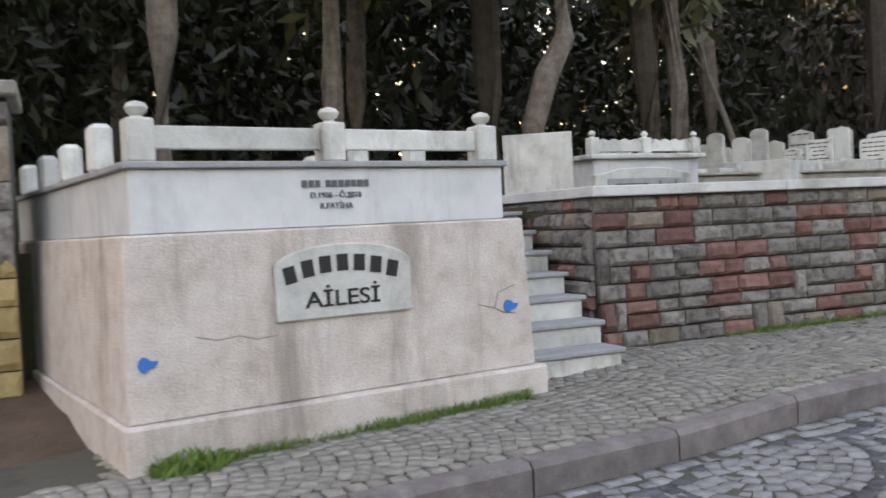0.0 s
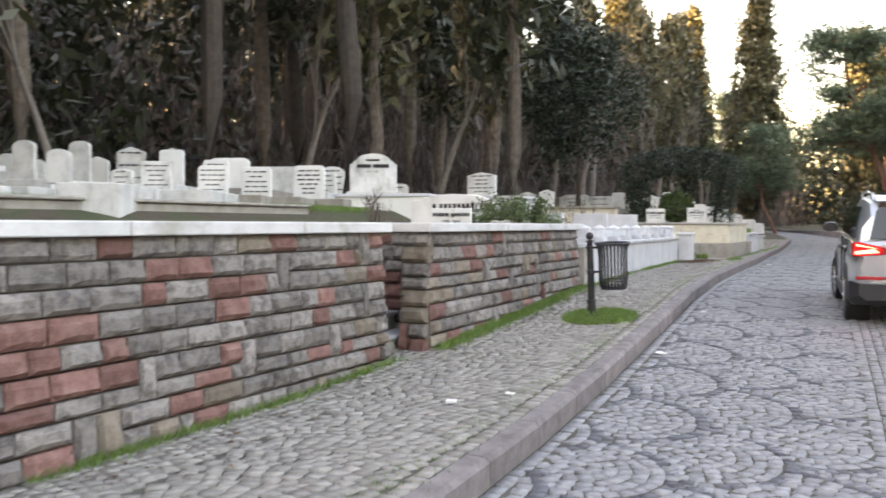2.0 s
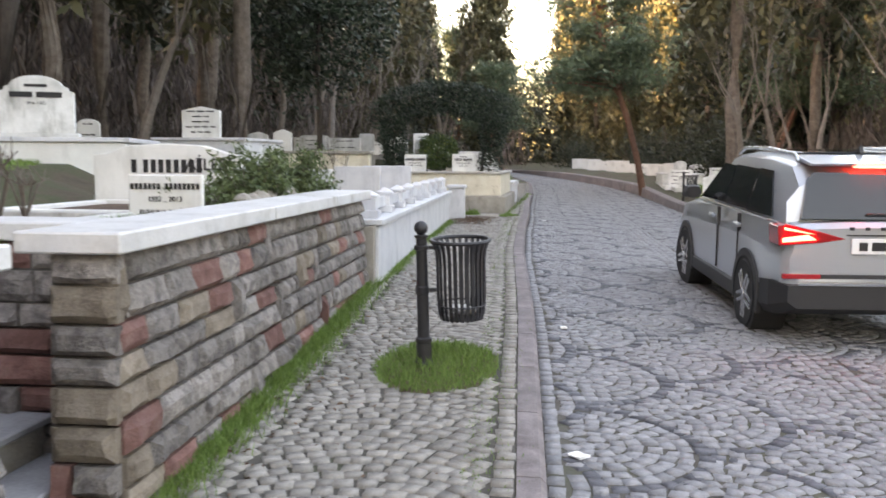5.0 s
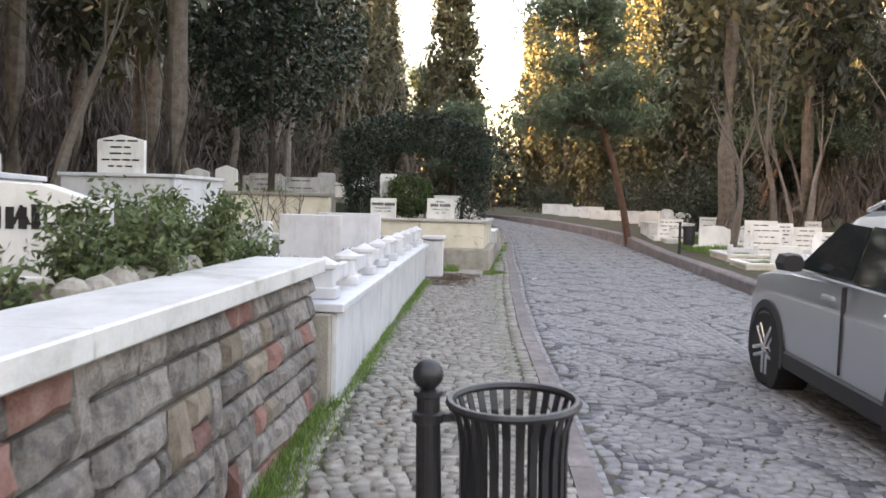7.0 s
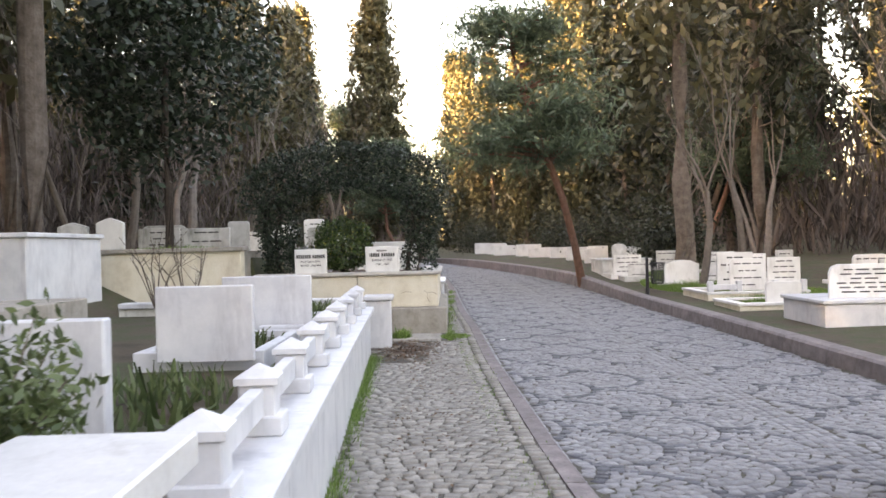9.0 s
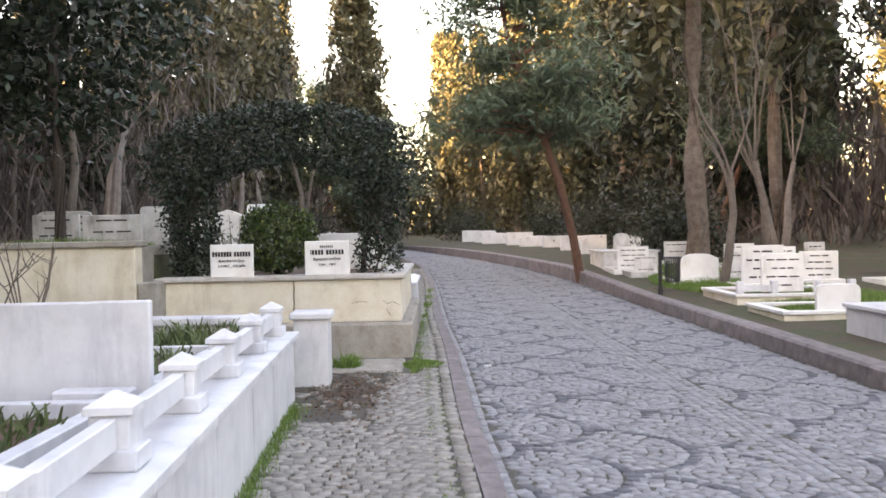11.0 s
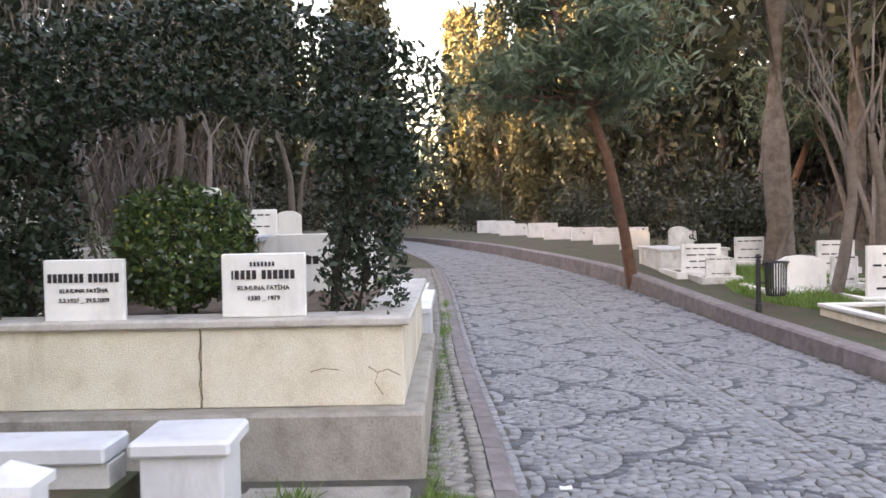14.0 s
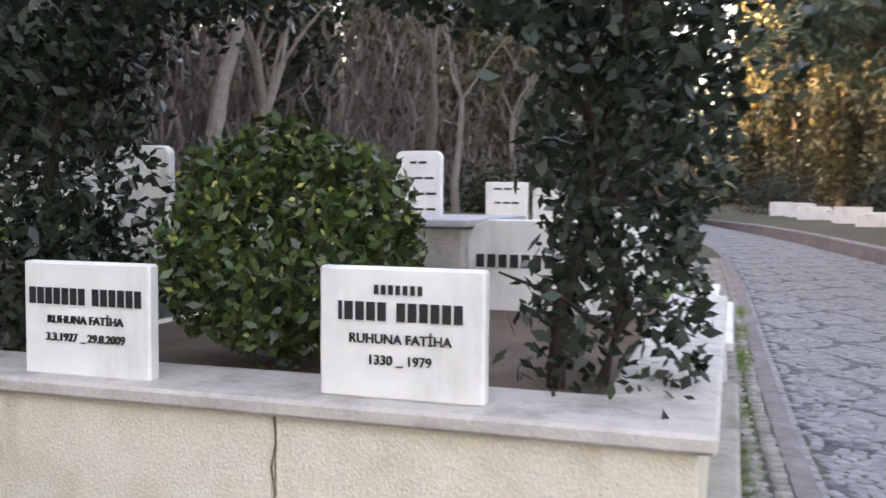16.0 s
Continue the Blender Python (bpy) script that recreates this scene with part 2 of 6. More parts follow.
def prism(outline, a, b, axis="x", bevel=0.0, bm=None):
    """A flat outline of (u, w) pulled from a to b along x (u is y) or along y (u is x); w is z."""
    one = bmesh.new()
    pt = (lambda u, w, d: (d, u, w)) if axis == "x" else (lambda u, w, d: (u, d, w))
    f0 = [one.verts.new(pt(u, w, a)) for u, w in outline]
    f1 = [one.verts.new(pt(u, w, b)) for u, w in outline]
    n = len(outline)
    one.faces.new(f0)
    one.faces.new(f1[::-1])
    for i in range(n):
        one.faces.new((f0[i], f1[i], f1[(i + 1) % n], f0[(i + 1) % n]))
    bmesh.ops.recalc_face_normals(one, faces=one.faces)
    if bevel:
        ed = [e for e in one.edges if len(e.link_faces) == 2 and e.calc_face_angle(0) > 0.5]
        bmesh.ops.bevel(one, geom=ed, offset=bevel, segments=1, profile=0.5, affect="EDGES")
    return join(bm, one)


def tube(path, radii, seg=8, bm=None, rough=0.0, rng=None):
    bm = bm or bmesh.new()
    rings = []
    for k, (p, r) in enumerate(zip(path, radii)):
        p = Vector(p)
        d = Vector(path[min(k + 1, len(path) - 1)]) - Vector(path[max(k - 1, 0)])
        q = d.to_track_quat("Z", "Y")
        ring = []
        for i in range(seg):
            a = 2 * math.pi * i / seg
            rr = r * (1 + (rng.uniform(-rough, rough) if rng else 0))
            ring.append(bm.verts.new(p + q @ Vector((rr * math.cos(a), rr * math.sin(a), 0))))
        rings.append(ring)
    for a, b in zip(rings, rings[1:]):
        for i in range(seg):
            bm.faces.new((a[i], a[(i + 1) % seg], b[(i + 1) % seg], b[i]))
    bm.faces.new(rings[0][::-1])
    bm.faces.new(rings[-1])
    return bm


def soup(name, quads, material):
    """A mesh of loose four-cornered pieces from an array (n, 4, 3)."""
    n = len(quads)
    me = bpy.data.meshes.new(name)
    me.vertices.add(4 * n)
    me.loops.add(4 * n)
    me.polygons.add(n)
    me.vertices.foreach_set("co", np.ascontiguousarray(quads, dtype=np.float32).ravel())
    me.loops.foreach_set("vertex_index", np.arange(4 * n, dtype=np.int32))
    me.polygons.foreach_set("loop_start", np.arange(0, 4 * n, 4, dtype=np.int32))
    me.update()
    me.materials.append(material)
    return me


def leaves(centres, sizes, rng, aspect=0.55, up=0.0, droop=None):
    """Leaf quads (kite-shaped) round the centres; up pulls their length towards the vertical."""
    n = len(centres)
    d = rng.normal(size=(n, 3))
    d[:, 2] += up * np.sign(rng.uniform(-0.2, 1, n))
    if droop is not None:
        d += droop
    d /= np.linalg.norm(d, axis=1, keepdims=True)
    o = np.cross(d, rng.normal(size=(n, 3)))
    o /= np.linalg.norm(o, axis=1, keepdims=True)
    s = np.asarray(sizes).reshape(-1, 1)
    c = np.asarray(centres)
    return np.stack([c - d * s, c + o * s * aspect - d * s * 0.1, c + d * s, c - o * s * aspect - d * s * 0.1], axis=1)


def words(text, size, material, parent, m, name="lettering", depth=0.004, squeeze=1.0, label=""):
    """Letters cut as a thin mesh; m places its baseline centre, text along +x, facing +z."""
    cu = bpy.data.curves.new("letters", "FONT")
    cu.body, cu.size, cu.align_x, cu.extrude, cu.offset = text, size, "CENTER", depth, size * 0.012
    tmp = new("letters", cu)
    bpy.context.view_layer.update()
    me = bpy.data.meshes.new_from_object(tmp.evaluated_get(bpy.context.evaluated_depsgraph_get()))
    bpy.data.objects.remove(tmp)
    me.transform(m @ Matrix.Diagonal((squeeze, 1, 1, 1)))
    return put_mesh(name, me, material, parent, label)


def bars(widths, height, material, parent, m, gap=0.03, name="lettering_bar"):
    """Plain bars for a line of writing, centred; m as for words()."""
    total = sum(abs(w) for w in widths) + gap * (len(widths) - 1)
    x = -total / 2
    bm = None
    for w in widths:                                # a negative width is the space between two words
        if w > 0:
            bm = box(x, x + w, 0, height, 0, 0.004, 0, bm)
        x += abs(w) + gap
    bm.transform(m)
    return tagged(part(name, bm, material, parent), kind="stuff")


# ---- plan: heights and lines along the road ----


def lerp(x, xs, ys):
    return float(np.interp(x, xs, ys))


def pave_z(x):
    return lerp(x, [-30, -6, 0.4, 3.2, 4, 8, 9.7, 12.5, 15.5, 19, 27, 36, 45, 62, 80, 200], [-0.6, 0.25, 0.42, 0.48, 0.54, 0.60, 0.67, 0.82, 0.97, 1.02, 1.03, 1.08, 1.25, 1.5, 1.8, 3.0])


def kerb_y(x):
    return lerp(x, [-30, -10, 0, 3.4, 6, 10, 14.3, 19.2, 24.2, 28, 32, 41, 48, 57, 70, 120], [2.2, 2.5, 2.98, 3.25, 3.55, 3.72, 3.94, 4.27, 4.47, 4.55, 4.72, 4.95, 5.3, 6.8, 10.2, 30])


def right_y(x):
    return lerp(x, [-30, 0, 8, 15, 20, 24, 30, 36, 44, 50, 57, 70, 120], [-7, -4, -2.4, -0.9, -0.1, 0.15, 0.25, 0.45, 0.95, 1.8, 3.1, 6.5, 25])


def road_z(x, y):
    cross = lerp(x, [16, 26], [0.052, 0.03])
    return pave_z(x) - 0.17 - cross * (kerb_y(x) - y)


def wall_y(x):
    return lerp(x, [-30, 0.1, 0.3, 2.9, 3.1, 4.15, 4.3, 9.36, 9.4, 10.58, 10.62, 15.6, 15.7, 25.3, 25.75, 25.8, 27.6, 27.75, 31, 41, 57, 120], [7.0, 7.0, 5.0, 5.2, 7.6, 7.6, 5.72, 5.72, 7.7, 7.7, 5.72, 5.72, 5.75, 6.15, 6.15, 8.3, 8.3, 5.5, 5.6, 6.2, 8.2, 32])


def terrace_z(x, y):
    d = max(0.0, y - 6.0)
    front = lerp(x, [-20, 0, 4, 15.5, 15.7, 27.58, 27.75, 45, 120], [0.6, 1.6, 1.80, 1.80, 1.52, 1.52, 1.85, 1.5, 2.0])
    back = lerp(x, [-20, 0, 15.5, 20, 27, 45, 120], [2.2, 2.15, 2.15, 2.2, 2.35, 2.1, 3.0])
    k = lerp(y, [8.2, 9.5] if x < 17 else [10.2, 11.2], [0, 1]) if x < 27.7 else lerp(y, [8.1, 8.2], [0, 1])
    return front * (1 - k) + back * k + 0.02 * max(0, y - 10) * lerp(y, [10, 60, 100], [1, 1, 0.9])


def right_z(x, y):
    return max(road_z(x, right_y(x)) + 0.16, lerp(x, [0, 24, 36, 45, 62], [0.5, 0.88, 0.98, 1.3, 1.55])) + 0.015 * min(40, max(0, right_y(x) - y))


xs = sorted(set([-150, -90, -60] + list(np.arange(-30, 64, 0.6)) + [0.45, 3.05, 3.25, 4.1, 4.35, 9.35, 9.41, 10.57, 10.63, 15.55, 15.72, 25.7, 25.82, 27.58, 27.78] + list(range(66, 121, 3)) + [140, 180, 260, 420]))
bm = bmesh.new()
rows = []
for x in xs:
    yw, yk, yr = wall_y(x), kerb_y(x), right_y(x)
    line = [(-420, None), (-120, None), (-40, None), (yr - 16, None), (yr - 8, None), (yr - 4, None), (yr - 2, None), (yr - 0.22, None)]
    pts = [(x, y, right_z(x, y)) for y, _ in line]
    pts += [(x, yr - 0.05, road_z(x, yr) - 0.03), (x, (yr + yk) / 2, road_z(x, (yr + yk) / 2) - 0.03), (x, yk + 0.05, road_z(x, yk) - 0.03)]
    pts += [(x, yk + 0.12, pave_z(x) - 0.03), (x, yw, pave_z(x) - 0.03), (x, yw + 0.1, terrace_z(x, yw + 0.1))]
    for y in (8.12, 8.22, 9.0, 9.6, 11, 13, 16, 20, 26, 34, 44, 60, 90, 140, 420):
        yy = max(y, yw + 0.12 + 0.01 * y)
        pts.append((x, yy, terrace_z(x, yy)))
    rows.append([bm.verts.new(p) for p in pts])
for a, b in zip(rows, rows[1:]):
    for i in range(len(a) - 1):
        bm.faces.new((a[i], b[i], b[i + 1], a[i + 1]))
ground = part("ground", bm, M_SOIL, None)
tagged(ground, "dark earth and leaf litter under the cemetery trees", "ground", kind="structure")

# ---- rubble walls of rough-faced blocks ----


def rough_block(seed):
    """A unit block: x and z from 0 to 1, its broken front bulging towards -y."""
    rng = random.Random(seed)
    bm = bmesh.new()
    us, ws = [0, 0.13, 0.5, 0.87, 1], [0, 0.24, 0.72, 1]
    grid = []
    for i, u in enumerate(us):
        col = []
        for k, w in enumerate(ws):
            edge = i in (0, 4) or k in (0, 3)
            d = rng.uniform(0.02, 0.1) if edge else (rng.uniform(0.55, 1.0) if k == 1 else rng.uniform(0.35, 0.85))
            col.append(bm.verts.new((u + (0 if edge else rng.uniform(-0.05, 0.05)), -d, w + (0 if edge else rng.uniform(-0.05, 0.05)))))
        grid.append(col)
    for i in range(4):
        for k in range(3):
            bm.faces.new((grid[i][k], grid[i + 1][k], grid[i + 1][k + 1], grid[i][k + 1]))
    rim = [grid[i][0] for i in range(5)] + [grid[4][1], grid[4][2]] + [grid[i][3] for i in range(4, -1, -1)] + [grid[0][2], grid[0][1]]
    back = [bm.verts.new((v.co.x, 1.0, v.co.z)) for v in rim]
    n = len(rim)
    for i in range(n):
        bm.faces.new((rim[i], back[i], back[(i + 1) % n], rim[(i + 1) % n]))
    me = bpy.data.meshes.new("rough_block")
    bmesh.ops.recalc_face_normals(bm, faces=bm.faces)
    bm.to_mesh(me)
    bm.free()
    return me


BLOCKS = {}
for mname, m_ in (("grey", M_GREY), ("red", M_RED), ("ochre", M_OCHRE), ("yellow", M_YELLOW)):
    BLOCKS[mname] = []
    for s_ in range(7):
        me_ = rough_block(s_)
        me_.materials.append(m_)
        BLOCKS[mname].append(me_)


def stone_face(parent, frame_m, length, z_low, z_top, rng, batter=0.08, red=0.17, end_colour=None, course=(0.11, 0.16), palette=None):
    """Courses of blocks on one face. frame_m: local x along the face, -y outwards. z_low(x): the ground there."""
    z = z_top
    count = 0
    runs = []
    while z > min(z_low(0), z_low(length)) - 0.05:
        h = rng.uniform(*course)
        runs.append((z - h, z))
        z -= h
    skip = {}
    for ci, (a, b) in enumerate(runs):
        x = 0.0
        while x < length - 0.01:
            if (ci, round(x, 3)) in skip:
                x = skip[(ci, round(x, 3))]
                continue
            w = rng.uniform(0.19, 0.42)
            tall = False
            if rng.random() < 0.1 and ci + 1 < len(runs):
                w, tall = rng.uniform(0.1, 0.19), True
            blocked = [k for (c, k) in skip if c == ci and x < k < x + w + 0.08]
            if blocked:
                w = min(blocked) - x
                tall = False
            if length - x - w < 0.1:
                w = length - x
            lo = runs[ci + 1][0] if tall else a
            if tall:
                skip[(ci + 1, round(x, 3))] = x + w
            if b > z_low(x + w / 2) - 0.03:
                k = "red" if rng.random() < red else ("ochre" if rng.random() < 0.08 else "grey")
                if palette:
                    k = rng.choice(palette)
                if end_colour and x < 0.01:
                    k = end_colour(ci)
                g = 0.013
                out = batter * (z_top - (lo + b) / 2) / 1.2
                ob = new("stone", rng.choice(BLOCKS[k]))
                ob.parent = parent
                ob.matrix_basis = frame_m @ Matrix.Translation((x + g / 2, -out, lo + g / 2)) @ Matrix.Diagonal((max(0.03, w - g), rng.uniform(0.035, 0.065), b - lo - g, 1))
                count += 1
            x += w
    return count


def cap_piece(x0, x1, y0, y1, z0, z1):
    return box(x0, x1, y0, y1, z0, z1, 0.008)


rngw = random.Random(5)
WALL_TOP = 1.93
wall1 = thing("retaining_wall", None, "rough grey and red block retaining wall with white coping", "wall", "retaining walls", "structure")
bm = prism([(5.72, 0.2), (6.02, 0.2), (6.02, 1.84), (5.7, 1.84)], 4.3, 9.42, "x")
part("core", bm, M_MORTAR, wall1)
bm = box(4.3, 4.6, 6.02, 10.5, 0.2, 1.84)
part("return_core", bm, M_MORTAR, wall1)
n1_ = stone_face(wall1, pose(4.27, 5.69, 0), 5.17, lambda x: pave_z(4.27 + x) - 0.04, 1.84, rngw)
stone_face(wall1, pose(4.28, 10.4, 0, 0, 0, -90), 4.7, lambda x: 1.7 - 0.28 * x, 1.84, rngw)
part("return_core", box(9.14, 9.38, 6.02, 8.2, 0.3, 1.84), M_MORTAR, wall1)
part("coping_slab", cap_piece(9.1, 9.48, 6.053, 8.2, 1.84, WALL_TOP), M_CAP, wall1)
stone_face(wall1, pose(9.41, 5.72, 0, 0, 0, 90), 2.4, lambda x: 0.7 + 0.6 * x, 1.84, rngw)
for a, b in ((4.22, 6.3), (6.303, 8.1), (8.103, 9.5)):
    part("coping_slab", cap_piece(a, b, 5.6, 6.05, 1.84, WALL_TOP), M_CAP, wall1)
for a, b in ((6.053, 8.2), (8.203, 10.5)):
    part("coping_slab", cap_piece(4.22, 4.66, a, b, 1.84, WALL_TOP), M_CAP, wall1)
wall2 = thing("retaining_wall", pose(10.08, 5.57, 0, 0, 0, 1.8), "rough grey and red block retaining wall beside narrow steps", "wall", "retaining walls", "structure")
part("core", prism([(0.01, 0.2), (0.25, 0.2), (0.25, 1.84), (0.01, 1.84)], 0.03, 5.42, "x"), M_MORTAR, wall2)
stone_face(wall2, pose(0, 0, 0), 5.42, lambda x: pave_z(10.08 + x) - 0.04, 1.84, rngw, end_colour=lambda c: "red" if c % 4 in (1, 2) and c % 3 else "ochre")
stone_face(wall2, pose(0.02, 0.25, 0, 0, 0, -90), 0.3, lambda x: 0.6, 1.84, rngw, red=0.3, palette=["ochre", "ochre", "grey", "red"], course=(0.12, 0.17))
part("core_return", box(0.52, 0.8, 0.3, 2.6, 0.3, 1.84), M_MORTAR, wall2)
stone_face(wall2, pose(0.52, 2.6, 0, 0, 0, -90), 2.3, lambda x: 1.8 - 0.6 * x, 1.84, rngw, red=0.3, course=(0.12, 0.17))
for a, b in ((-0.07, 2.12), (2.123, 3.92), (3.923, 5.45)):
    part("coping_slab", cap_piece(a, b, -0.1, 0.36, 1.84, WALL_TOP), M_CAP, wall2)
part("coping_slab", cap_piece(0.46, 0.86, 0.363, 2.6, 1.84, WALL_TOP), M_CAP, wall2)

# narrow steps between the two walls, and the wide ones by the monument
steps = thing("stone_steps", None, "narrow grey stone steps between two block walls", "steps", kind="structure")
for i in range(6):
    z = 0.66 + 0.18 * i
    part("riser", box(9.46, 10.54, 5.86 + 0.27 * i, 7.6, z - 0.17, z + 0.14, 0.006), M_CONC, steps)
    part("tread", box(9.46, 10.54, 5.82 + 0.27 * i, 6.12 + 0.27 * i, z + 0.141, z + 0.18, 0.008), M_GTOP, steps)
part("top_landing", box(9.45, 10.56, 7.45, 8.4, 1.5, 1.86), M_CONC, steps)
steps2 = thing("stone_steps", None, "white marble steps between rendered tomb and block wall", "steps", kind="structure")
for i in range(7):
    z = 0.5 + 0.18 * i
    part("riser", box(3.05, 4.02 + 0.02 * i, 4.98 + 0.3 * i, 7.8, z - 0.3 if i == 0 else z - 0.01, z + 0.14, 0.006), M_OLD, steps2)
    part("tread", box(3.05, 4.05 + 0.02 * i, 4.95 + 0.3 * i, 5.28 + 0.3 * i, z + 0.141, z + 0.18, 0.008), M_GTOP, steps2)

# ---- kerbs ----
kerb_l = thing("kerb", None, "weathered grey-brown kerbstones along the cobbled road", "kerb", kind="structure")
x = -12.0
while x < 60:
    step = 0.95 if x < 40 else 3.0
    a, b = x + 0.006, x + step - 0.006
    ya, yb = kerb_y(a), kerb_y(b)
    bm = bmesh.new()
    vs = []
    for xx, yy in ((a, ya), (b, yb)):
        zt, zb = pave_z(xx), road_z(xx, yy) - 0.1
        vs.append([bm.verts.new((xx, yy + dy, zz)) for dy, zz in ((-0.0, zb), (-0.0, zt - 0.03), (0.03, zt), (0.145, zt + 0.002), (0.145, zb))])
    for i in range(5):
        bm.faces.new((vs[0][i], vs[0][(i + 1) % 5], vs[1][(i + 1) % 5], vs[1][i]))
    bm.faces.new(vs[0])
    bm.faces.new(vs[1][::-1])
    part("kerbstone", bm, M_KERB, kerb_l)
    x += step
kerb_r = thing("kerb", None, "low grey kerb on the far side of the road", "kerb", kind="structure")
x = 10.0
while x < 76:
    step = 1.5
    a, b = x + 0.006, x + step - 0.006
    bm = bmesh.new()
    vs = []
    for xx in (a, b):
        yy = right_y(xx)
        zt, zb = right_z(xx, yy) + 0.05, road_z(xx, yy) - 0.1
        vs.append([bm.verts.new((xx, yy + dy, zz)) for dy, zz in ((0.0, zb), (-0.02, zt - 0.03), (-0.06, zt), (-0.3, zt), (-0.3, zb))])
    for i in range(5):
        bm.faces.new((vs[0][i], vs[1][i], vs[1][(i + 1) % 5], vs[0][(i + 1) % 5]))
    bm.faces.new(vs[0])
    bm.faces.new(vs[1][::-1])
    part("kerbstone", bm, M_KERB, kerb_r)
    x += step

# ---- setts ----


def sett_array(cx, cy, ang, lx, ly, zf, rng, proud=0.007):
    """Chamfered stone tops with short sides: five faces each, as an array (n, 5, 4, 3)."""
    n = len(cx)
    ca, sa = np.cos(ang), np.sin(ang)
    jz = rng.uniform(-0.004, 0.004, n)
    tilt = rng.uniform(-0.004, 0.004, (n, 4))
    corners = np.array([(-1, -1), (1, -1), (1, 1), (-1, 1)], float) / 2
    top, low = np.empty((n, 4, 3)), np.empty((n, 4, 3))
    jig = rng.uniform(-0.0045, 0.0045, (n, 4, 2))
    for k, (u, v) in enumerate(corners):
        for arr, shrink, dz in ((top, 0.96, proud), (low, 1.0, -0.012)):
            ux, vy = u * lx * shrink + jig[:, k, 0], v * ly * shrink + jig[:, k, 1]
            px, py = cx + ux * ca - vy * sa, cy + ux * sa + vy * ca
            arr[:, k, 0], arr[:, k, 1] = px, py
            arr[:, k, 2] = zf(cx, cy) + dz + jz + (tilt[:, k] if dz > 0 else 0)
    faces = [top]
    for k in range(4):
        q = (k + 1) % 4
        faces.append(np.stack([low[:, k], low[:, q], top[:, q], top[:, k]], axis=1))
    return np.stack(faces, axis=1)


def sett_mesh(name, arr, material):
    """Setts joined into one mesh, the five faces of each sharing their corners."""
    n = len(arr)
    top, low = arr[:, 0], np.stack([arr[:, 1 + k, 0] for k in range(4)], axis=1)
    co = np.concatenate([top, low], axis=1).reshape(-1, 3)
    f = np.array([(0, 1, 2, 3), (4, 5, 1, 0), (5, 6, 2, 1), (6, 7, 3, 2), (7, 4, 0, 3)])
    idx = (f[None] + 8 * np.arange(n)[:, None, None]).reshape(-1)
    me = bpy.data.meshes.new(name)
    me.vertices.add(len(co))
    me.loops.add(len(idx))
    me.polygons.add(5 * n)
    me.vertices.foreach_set("co", co.astype(np.float32).ravel())
    me.loops.foreach_set("vertex_index", idx.astype(np.int32))
    me.polygons.foreach_set("loop_start", np.arange(0, 20 * n, 4, dtype=np.int32))
    me.update()
    me.materials.append(material)
    return me


rngs = np.random.default_rng(3)
kerb_v = np.vectorize(kerb_y)
right_v = np.vectorize(right_y)
pave_v = np.vectorize(pave_z)
road_v = np.vectorize(road_z)
wall_v = np.vectorize(wall_y)


def arc_setts(x0, x1, s0, s1, lanes, edge, size, rng, amp, zf, sign=-1):
    """Rows laid in arcs. s runs from the kerb (0) outwards; lanes: width of one arc. Returns x, y, angle, sizes and row number."""
    xs_, ss_, an_, row_ = [], [], [], []
    for li in range(int(round((s1 - s0) / lanes))):
        a = s0 + li * lanes
        for r in range(int((x1 - x0) / size) + 8):
            s = a + size / 2 * (1 + (r % 2) * 0.5)
            while s < a + lanes - size * 0.2:
                u = (s - a) / lanes * 2 - 1
                bulge = amp * (1 - u * u)
                xx = x0 + r * size + sign * bulge
                if x0 < xx < x1:
                    xs_.append(xx), ss_.append(s), row_.append(r)
                    an_.append(-sign * math.atan(amp * 2 * u * 2 / lanes))
                s += size * rng.uniform(0.9, 1.3) * math.cos(an_[-1] if an_ else 0)
    return np.array(xs_), np.array(ss_), np.array(an_), np.array(row_)


# the road: fans on both sides of a straight middle strip
S = 0.096
road = thing("road", None, "grey granite sett road laid in fan scales with dark rims", "road", kind="structure")


def fan_setts(x0, x1, s0, s1, xc0, sc0, size, rng, R=0.69, D=0.64):
    """Scale pattern: overlapping fans of rings round centres in staggered rows, each fan lying over the next one out from the kerb."""
    out = []
    for j in range(int((s0 - sc0 - R) / D) - 1, int((s1 - sc0 + R) / D) + 1):
        sc = sc0 + D * j
        for k in range(int((x0 - xc0) / (2 * R)) - 1, int((x1 - xc0) / (2 * R)) + 2):
            xc = xc0 + 2 * R * k + R * (j % 2)
            for i in range(7):
                r = R - size * (0.5 + i)
                m = max(1, int(round(2 * math.pi * r / (size * 1.08)))) if r > 0.03 else 1
                a0 = rng.uniform(0, 6.28)
                for q in range(m):
                    a = a0 + 2 * math.pi * (q + rng.uniform(-0.08, 0.08)) / m
                    x, s = xc + r * math.cos(a), sc + r * math.sin(a)
                    if not (x0 < x < x1 and s0 < s < s1):
                        continue
                    if any(math.hypot(x - xc - dx * R, s - sc + dj * D) < R - 0.042 for dj, dx in ((1, -1), (1, 1), (2, 0))):
                        continue
                    out.append((x, s, -a, i))
    return np.array(out)


